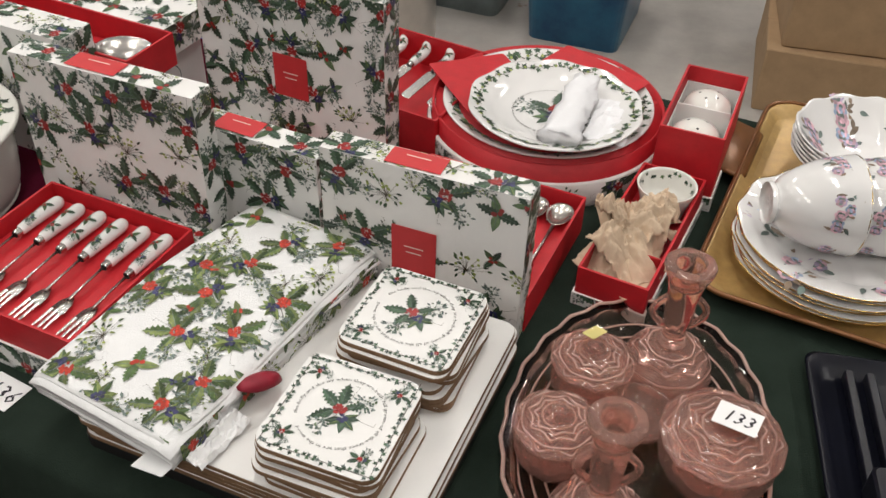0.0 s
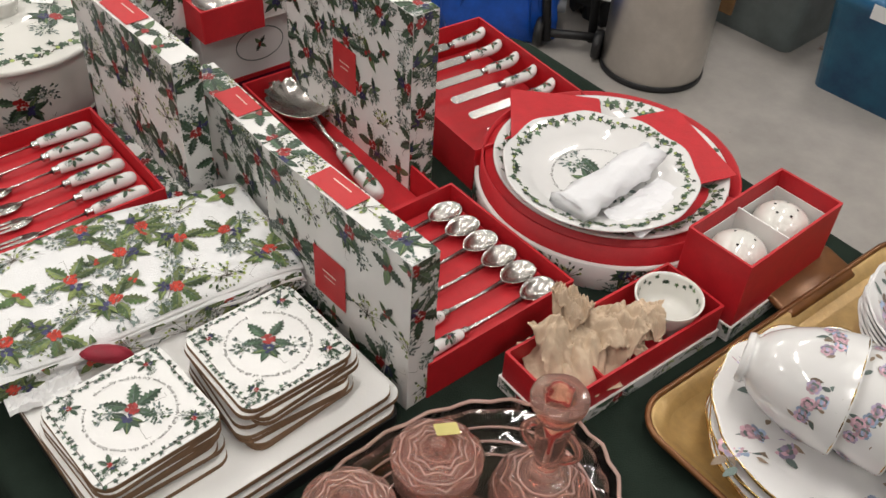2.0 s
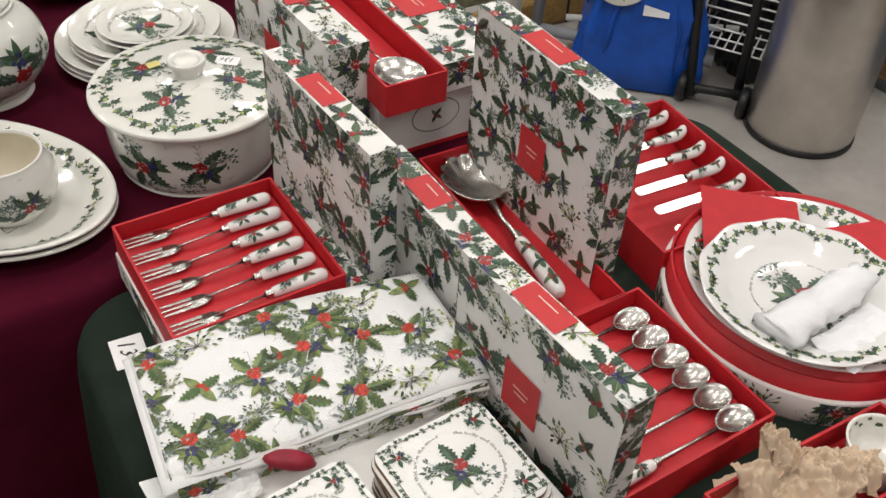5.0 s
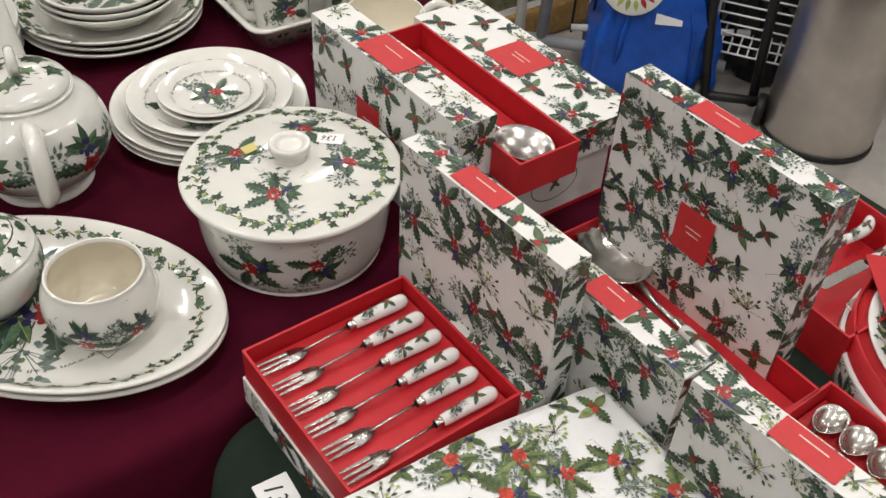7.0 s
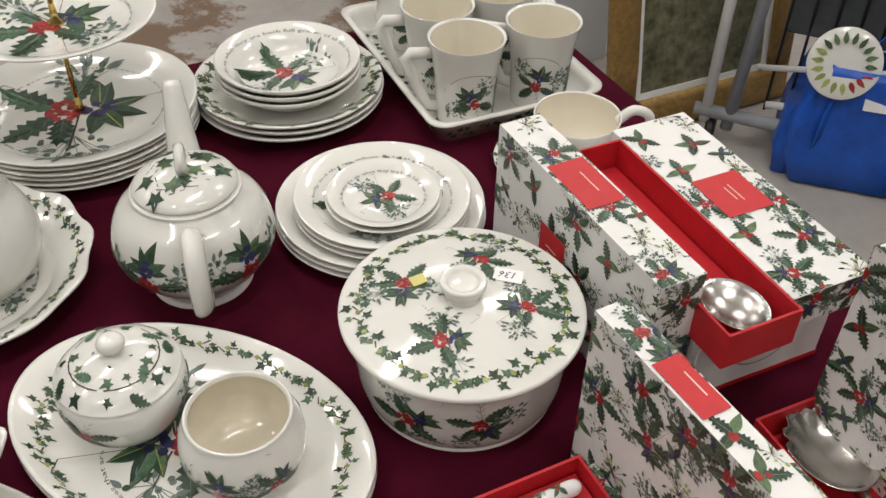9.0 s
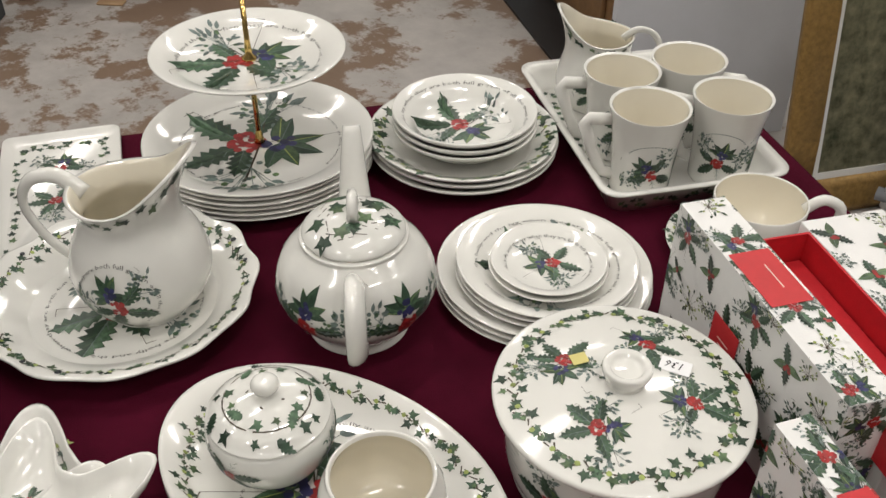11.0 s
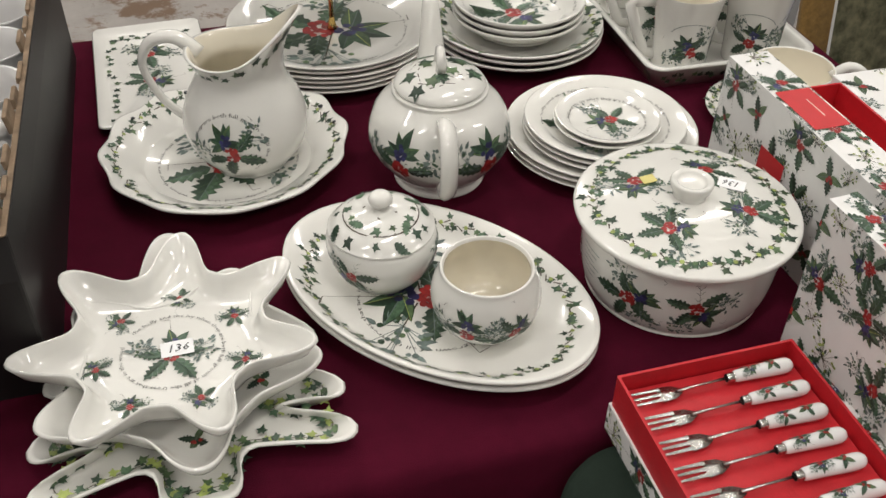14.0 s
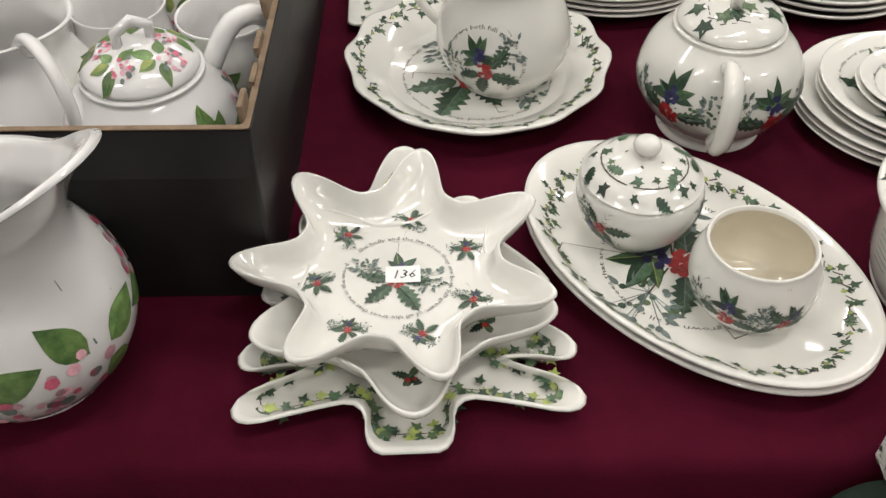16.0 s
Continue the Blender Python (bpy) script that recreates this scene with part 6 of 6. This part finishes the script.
for k, (lx, ly) in enumerate(((0.065, 0.150), (-0.03, 0.152), (0.045, 0.045), (-0.125, 0.150), (-0.22, 0.150), (-0.06, 0.05), (-0.17, 0.05), (-0.1, -0.06))):
    x, y = carton_item(lx, ly)
    t = thing("fruit_mug", "white mug with fruit and leaf print in a carton", "mug", x, y, TOP + 0.008, 150 + 20 * (k % 3), "mugs in the carton")
    P = [(r * 0.97, zz * 1.1 + 0.0) for r, zz in SUGP]
    P2 = curve_profile([(0.0, 0.003), (0.034, 0.003), (0.037, 0.0), (0.044, 0.02), (0.048, 0.06), (0.044, 0.10), (0.046, 0.115), (0.0435, 0.115)], 4)
    part("body", lathe(P2, 36), BONE, t)
    part("inside", lathe(curve_profile([(0.0435, 0.115), (0.041, 0.10), (0.044, 0.06), (0.035, 0.012), (0.0, 0.008)], 4), 36), BONE, t)
    part("handle", tube(curve_profile([(0.043, 0, 0.095), (0.066, 0, 0.102), (0.076, 0, 0.075), (0.064, 0, 0.045), (0.045, 0, 0.04)], 4), 0.006, 10), BONE, t)
    for a in (0, 90, 180, 270):
        printed("print", fruit_spray(rnd, 0.06), on_side([p for p in P2 if p[0] > 0.038 and 0.02 < p[1] < 0.11][:20], radians(a), 0.062), t, FRUIT)

tj = jug("tall_jug", "tall white jug with fruit print in a carton", -0.925, 0.165, TOP + 0.008, 200, 1.2, 511, False, None, 0.3, (BONE, BONE))
for a in (-100, -30, 40, 120):
    printed("print", fruit_spray(rnd, 0.09), on_side([(r * 1.2, zz * 1.2) for r, zz in curve_profile([(0.043, 0.004), (0.059, 0.025), (0.066, 0.05), (0.060, 0.078), (0.048, 0.102)], 4)], radians(a), 0.066), tj, FRUIT)
fj = jug("fruit_jug", "large white jug with pink fruit and leaf print", -0.680, 0.135, TOP, 48, 1.31, 510, False, None, 0.75, (BONE, BONE))
JP = [(r * 1.31, zz * 1.31) for r, zz in curve_profile([(0.043, 0.004), (0.059, 0.025), (0.066, 0.05), (0.060, 0.078), (0.048, 0.102)], 4)]
for a in (-140, -75, -10, 60, 140):
    printed("print", band(fruit_spray(rnd, 0.12), -0.055, 0.065), on_side(JP, radians(a), 0.066), fj, FRUIT)


# ---- things on the floor behind ----
bin_ = thing("steel_bin", "tall brushed steel pedal bin", "bin", -0.215, 2.645, 0, 0)
part("body", lathe([(0.0, 0.0), (0.140, 0.0), (0.142, 0.004), (0.142, 0.62), (0.135, 0.64), (0.0, 0.66)], 64), BRUSHED, bin_)
part("foot_ring", lathe([(0.142, 0.0), (0.146, 0.003), (0.146, 0.014), (0.142, 0.018)], 64), BLACKM, bin_)


def crate(x, y, rz, hx, hy, h, mat, label):
    t = thing("storage_crate", label, "crate", x, y, 0, rz, "plastic crates")
    part("body", loft([rrect(hx * 0.86, hy * 0.86, 0.03, 0.0, 4), rrect(hx * 0.97, hy * 0.97, 0.035, h - 0.05, 4), rrect(hx, hy, 0.035, h - 0.05, 4), rrect(hx, hy, 0.035, h, 4), rrect(hx - 0.012, hy - 0.012, 0.03, h, 4), rrect(hx * 0.84, hy * 0.84, 0.03, 0.006, 4)]), mat, t)
    return t


c1 = crate(0.385, 2.945, -17, 0.165, 0.20, 0.31, BLUECR, "translucent blue plastic crate of oddments")
sticker(c1, pose(-0.02, -0.201, 0.275, 90), 0.05, 0.04)
lampbase = thing("brass_lamp_base", "brass lamp base lying in a blue crate", "lamp base", 0.40, 2.92, 0.20, 0)
part("base", lathe(curve_profile([(0.0, 0.0), (0.06, 0.0), (0.07, 0.06), (0.12, 0.10), (0.125, 0.115), (0.06, 0.13), (0.03, 0.16), (0.0, 0.165)], 4), 40), BRASS, lampbase)
c2 = crate(-0.02, 3.14, -18, 0.20, 0.18, 0.28, GREYCR, "grey plastic crate with a wooden panel")
part("panel", moved(slab(0.05, 0.006, 0, 0.2, 0.004, 0.002, 2), pose(-0.06, -0.198, 0.06, -4)), WOOD, c2, "yellow wooden panel")


def carton(x, y, z, rz, hx, hy, h, label):
    t = thing("cardboard_box", label, "box", x, y, z, rz, "cardboard boxes")
    part("body", slab(hx, hy, 0, h, 0.006, 0.003, 2), CARD, t)
    part("tape", moved(slab(hx + 0.001, 0.025, h - 0.06, h + 0.001, 0.002, 0.0005, 1), Matrix()), CARD, t)
    return t


k1 = carton(1.17, 2.62, 0, -12, 0.30, 0.22, 0.185, "closed brown cardboard box on the floor")
k2 = carton(1.20, 2.66, 0.187, -8, 0.30, 0.22, 0.30, "brown cardboard box stacked on another")
sticker(k2, pose(-0.02, -0.2215, 0.13, 90), 0.05, 0.04)

bag = thing("blue_bag", "large blue woven shopping bag standing on the floor", "bag", -0.705, 2.625, 0, 26)
rings = []
for zz, s in ((0, 0.9), (0.01, 1.0), (0.08, 1.04), (0.16, 0.98), (0.22, 0.88), (0.27, 0.80), (0.30, 0.76), (0.298, 0.73), (0.2, 0.85), (0.02, 0.9)):
    rings.append([(p[0] * s * (1 + 0.05 * math.sin(9 * i / 10 + zz * 26)), p[1] * s * (1 + 0.13 * math.sin(i * 0.9 + zz * 22)), zz + 0.022 * math.sin(i * 0.5) * (zz > 0.2)) for i, p in enumerate(rrect(0.175, 0.12, 0.05, zz, 9))])
part("body", loft(rings), BLUEBAG, bag)
part("strap", tube([(-0.1, -0.118, 0.02), (-0.09, -0.115, 0.2), (-0.06, -0.08, 0.31), (0.0, -0.05, 0.40), (0.05, -0.08, 0.32), (0.09, -0.115, 0.2), (0.1, -0.118, 0.03)], 0.012, 8, flat=0.3), BLUEBAG, bag)
part("bag_label", moved(slab(0.035, 0.022, 0, 0.002, 0.002, 0.0005, 2), pose(0.02, -0.104, 0.245, 72)), STICK, bag, "white label on the bag")
pal = thing("leaf_plate", "white oval plate with coloured leaf ring in a bag", "plate", -0.742, 2.51, 0.325, 26, "", 68)
part("body", lathe([(0.0, 0.0), (0.05, 0.0), (0.085, 0.006), (0.083, 0.009), (0.05, 0.004), (0.0, 0.004)], 40), CERAMIC, pal)
printed("print", [(rot(PLAIN, 2 * math.pi * k / 18, 0.045 * math.cos(2 * math.pi * k / 18), 0.045 * math.sin(2 * math.pi * k / 18), 0.03), (1, 1, 6, 6, 2)[k * 5 // 18], 1) for k in range(18)], lambda x, y, h: (x, y, 0.0075 + h), pal)

tub = thing("white_tub", "white plastic tub kept under the table", "tub", -0.42, 0.60, 0, 20)
part("body", lathe(curve_profile([(0.0, 0.0), (0.12, 0.0), (0.13, 0.02), (0.15, 0.26), (0.158, 0.30), (0.152, 0.305), (0.145, 0.26), (0.12, 0.02), (0.0, 0.015)], 4), 40), WHITEP, tub)
# folding trolley, wire basket and clothes rail
tr = thing("folding_trolley", "black folding luggage trolley", "trolley", -0.46, 2.66, 0, 10)
for a, b in (((-0.06, -0.1, 0.03), (-0.16, 0.02, 0.62)), ((0.06, -0.05, 0.03), (0.02, 0.02, 0.62)), ((-0.1, -0.1, 0.05), (0.1, -0.05, 0.05))):
    part("bar", tube([a, b], 0.013, 10), BLACKM, tr)
for sx in (-1, 1):
    part("wheel", moved(lathe([(0.0, -0.012), (0.04, -0.012), (0.043, 0.0), (0.04, 0.012), (0.0, 0.012)], 24), pose(sx * 0.085, -0.08, 0.043, 0, 90)), BLACKM, tr)
wb = thing("wire_basket", "white coated wire basket hanging from a post", "basket", -0.445, 2.70, 0.145, 10)
for k in range(14):
    zz = 0.028 * k
    part("wire", tube([(-0.11, -0.05, zz), (0.09, -0.05, zz)], 0.0028, 6), WHITEP, wb)
for k in range(9):
    part("wire", tube([(-0.11 + 0.025 * k, -0.05, 0), (-0.11 + 0.025 * k, 0.08, 0.02)], 0.0025, 6), WHITEP, wb)
for sx in (-0.11, 0.09):
    part("wire", tube([(sx, -0.05, 0), (sx, -0.05, 0.4)], 0.0035, 6), WHITEP, wb)
part("post", tube([(0.09, 0.08, -0.145), (0.09, 0.08, 0.45)], 0.008, 8), WHITEP, wb)
part("post", tube([(0.09, 0.08, 0.02), (0.09, -0.05, 0.0)], 0.004, 8), WHITEP, wb)

# Invented lump that fills in the dark clutter between bag and bin.
sack = thing("dark_clutter_filler", "crumpled black lump standing in for dark clutter on the floor", "sack", -0.46, 2.86, 0, 0)
bm = bmesh.new()
bmesh.ops.create_icosphere(bm, subdivisions=4, radius=1)
for v in bm.verts:
    p = v.co.copy()
    k = 0.72 + 0.5 * abs(noise.noise(p * 1.6)) + 0.3 * abs(noise.noise(p * 4))
    v.co = (p.x * 0.17 * k, p.y * 0.13 * k, max(p.z * 0.26 * k, -0.2) + 0.2)
part("sack", bm, BLACKM, sack)
pf = thing("picture_frame", "gilt framed woodland painting leaning on a wall", "picture frame", -1.10, 2.55, 0.0, 69, "", -10)
W, Hh = 0.30, 0.75
for nm, hx, hz, x, zz in (("rail", W, 0.05, 0, 0.05), ("rail", W, 0.05, 0, Hh - 0.05), ("stile", 0.04, Hh / 2 - 0.1, -W + 0.04, Hh / 2), ("stile", 0.04, Hh / 2 - 0.1, W - 0.04, Hh / 2)):
    part(nm, moved(loft([rrect(hx, hz, 0.004, 0.0, 2), rrect(hx, hz, 0.004, 0.02, 2), rrect(hx * 0.96, hz * 0.6, 0.004, 0.03, 2)]), pose(x, 0, zz, 90)), GILT, pf)
part("slip", moved(open_tray(W - 0.08, Hh / 2 - 0.10, 0.008, 0.016, 0.018), pose(0, 0, Hh / 2, 90)), CERAMIC, pf)
part("canvas", moved(slab(W - 0.095, Hh / 2 - 0.115, 0.010, 0.013, 0.002), pose(0, 0, Hh / 2, 90)), CANVAS, pf)
bd = thing("grey_board", "pale grey display board standing behind the table", "board", -1.62, 2.40, 0, 66)
part("board", moved(slab(0.28, 0.6, 0, 0.03, 0.004, 0.002, 2), pose(0, 0, 0.6, 90)), material("pale_grey_board", (0.60, 0.61, 0.64), 0.7, vary=0.05, scale=4), bd)
rail = thing("clothes_rail", "grey metal rail frame on castors", "rail", -0.955, 2.60, 0, 20)
for a, b, r, mt in (((-0.12, -0.1, 0.06), (-0.12, -0.1, 0.9), 0.014, WHITEP), ((-0.06, -0.1, 0.05), (-0.02, -0.1, 0.9), 0.016, GREYP), ((-0.15, -0.1, 0.09), (0.45, -0.1, 0.09), 0.018, GREYP), ((-0.02, -0.06, 0.22), (0.5, -0.04, 0.30), 0.008, WHITEP), ((0.02, -0.06, 0.12), (0.5, -0.04, 0.17), 0.010, WHITEP), ((0.0, -0.05, 0.9), (0.5, -0.05, 0.9), 0.012, WHITEP)):
    part("bar", tube([a, b], r, 10), mt, rail)
for k in range(9):
    part("bar", tube([(0.02 + 0.055 * k, -0.05, 0.10), (0.02 + 0.055 * k, -0.04, 0.9)], 0.004, 6), BLACKM, rail)
for sx in (-0.1, 0.3):
    part("castor", moved(lathe([(0.0, -0.012), (0.03, -0.012), (0.033, 0.0), (0.03, 0.012), (0.0, 0.012)], 20), pose(sx, -0.1, 0.034, 0, 90)), BLACKM, rail)
part("screen", moved(slab(0.24, 0.30, 0, 0.02, 0.01, 0.003, 3), pose(0.26, 0.0, 0.62, 84)), DARKP, rail, "dark grey screen panel")
cabinet = thing("wooden_cabinet", "brown wooden cabinet standing on the floor", "cabinet", -2.32, 2.90, 0, -20.4)
part("plinth", slab(0.33, 0.26, 0, 0.02, 0.01), BLACKM, cabinet)
part("body", slab(0.34, 0.28, 0.02, 0.9, 0.01, 0.004), WOOD, cabinet)
part("door", moved(slab(0.15, 0.38, 0, 0.016, 0.006, 0.003), pose(-0.16, -0.281, 0.47, 90)), WOOD, cabinet)
part("door", moved(slab(0.15, 0.38, 0, 0.016, 0.006, 0.003), pose(0.16, -0.281, 0.47, 90)), WOOD, cabinet)
mat_ = thing("floor_mat", "dark rubber floor mat beside a cabinet", "mat", -2.47, 2.57, 0.0, -20.4)
part("mat", slab(0.44, 0.085, 0.001, 0.012, 0.02), BLACKM, mat_)

REDWOOD = material("dark_red_stained_wood", (0.075, 0.022, 0.016), 0.55, vary=0.35, scale=22, bump=0.3, bump_scale=60)
chest = thing("wooden_chest", "worn dark red wooden chest on the floor", "chest", -3.64, 1.54, 0, 63.8)
part("body", slab(0.42, 0.17, 0.0, 0.34, 0.008, 0.004), REDWOOD, chest)
part("lid", slab(0.43, 0.18, 0.342, 0.38, 0.01, 0.005), REDWOOD, chest)
scrap = thing("cardboard_scrap", "torn piece of brown cardboard on the floor", "cardboard", -3.46, 1.36, 0.0, 50)
part("card", slab(0.05, 0.025, 0.001, 0.006, 0.01, 0.001, 3), CARD, scrap)

PALEGREY = material("pale_grey_enamel", (0.55, 0.57, 0.56), 0.4, vary=0.05, scale=6)
unit = thing("metal_cabinet", "pale grey metal cabinet with dark sides", "cabinet", -3.61, 0.74, 0, 55)
part("body", slab(0.25, 0.13, 0.0, 0.8, 0.006, 0.003), DARKP, unit, "dark grey metal body")
part("kick_panel", moved(slab(0.24, 0.04, 0, 0.012, 0.004, 0.002), pose(0, -0.1305, 0.05, 90)), PALEGREY, unit)
part("door", moved(slab(0.24, 0.34, 0, 0.016, 0.004, 0.002), pose(0, -0.1305, 0.45, 90)), PALEGREY, unit)
for k, (u, v, w) in enumerate(((0.55, -0.35, 0.2), (-0.35, 0.3, 0.16))):
    x, y = uv(u, v + 0.85 if k == 0 else 0.85 + v)
    ub = carton(x if k == 0 else -0.25, y if k == 0 else 0.95, 0, AXIS, w, 0.18, 0.25, "cardboard box kept under the table")
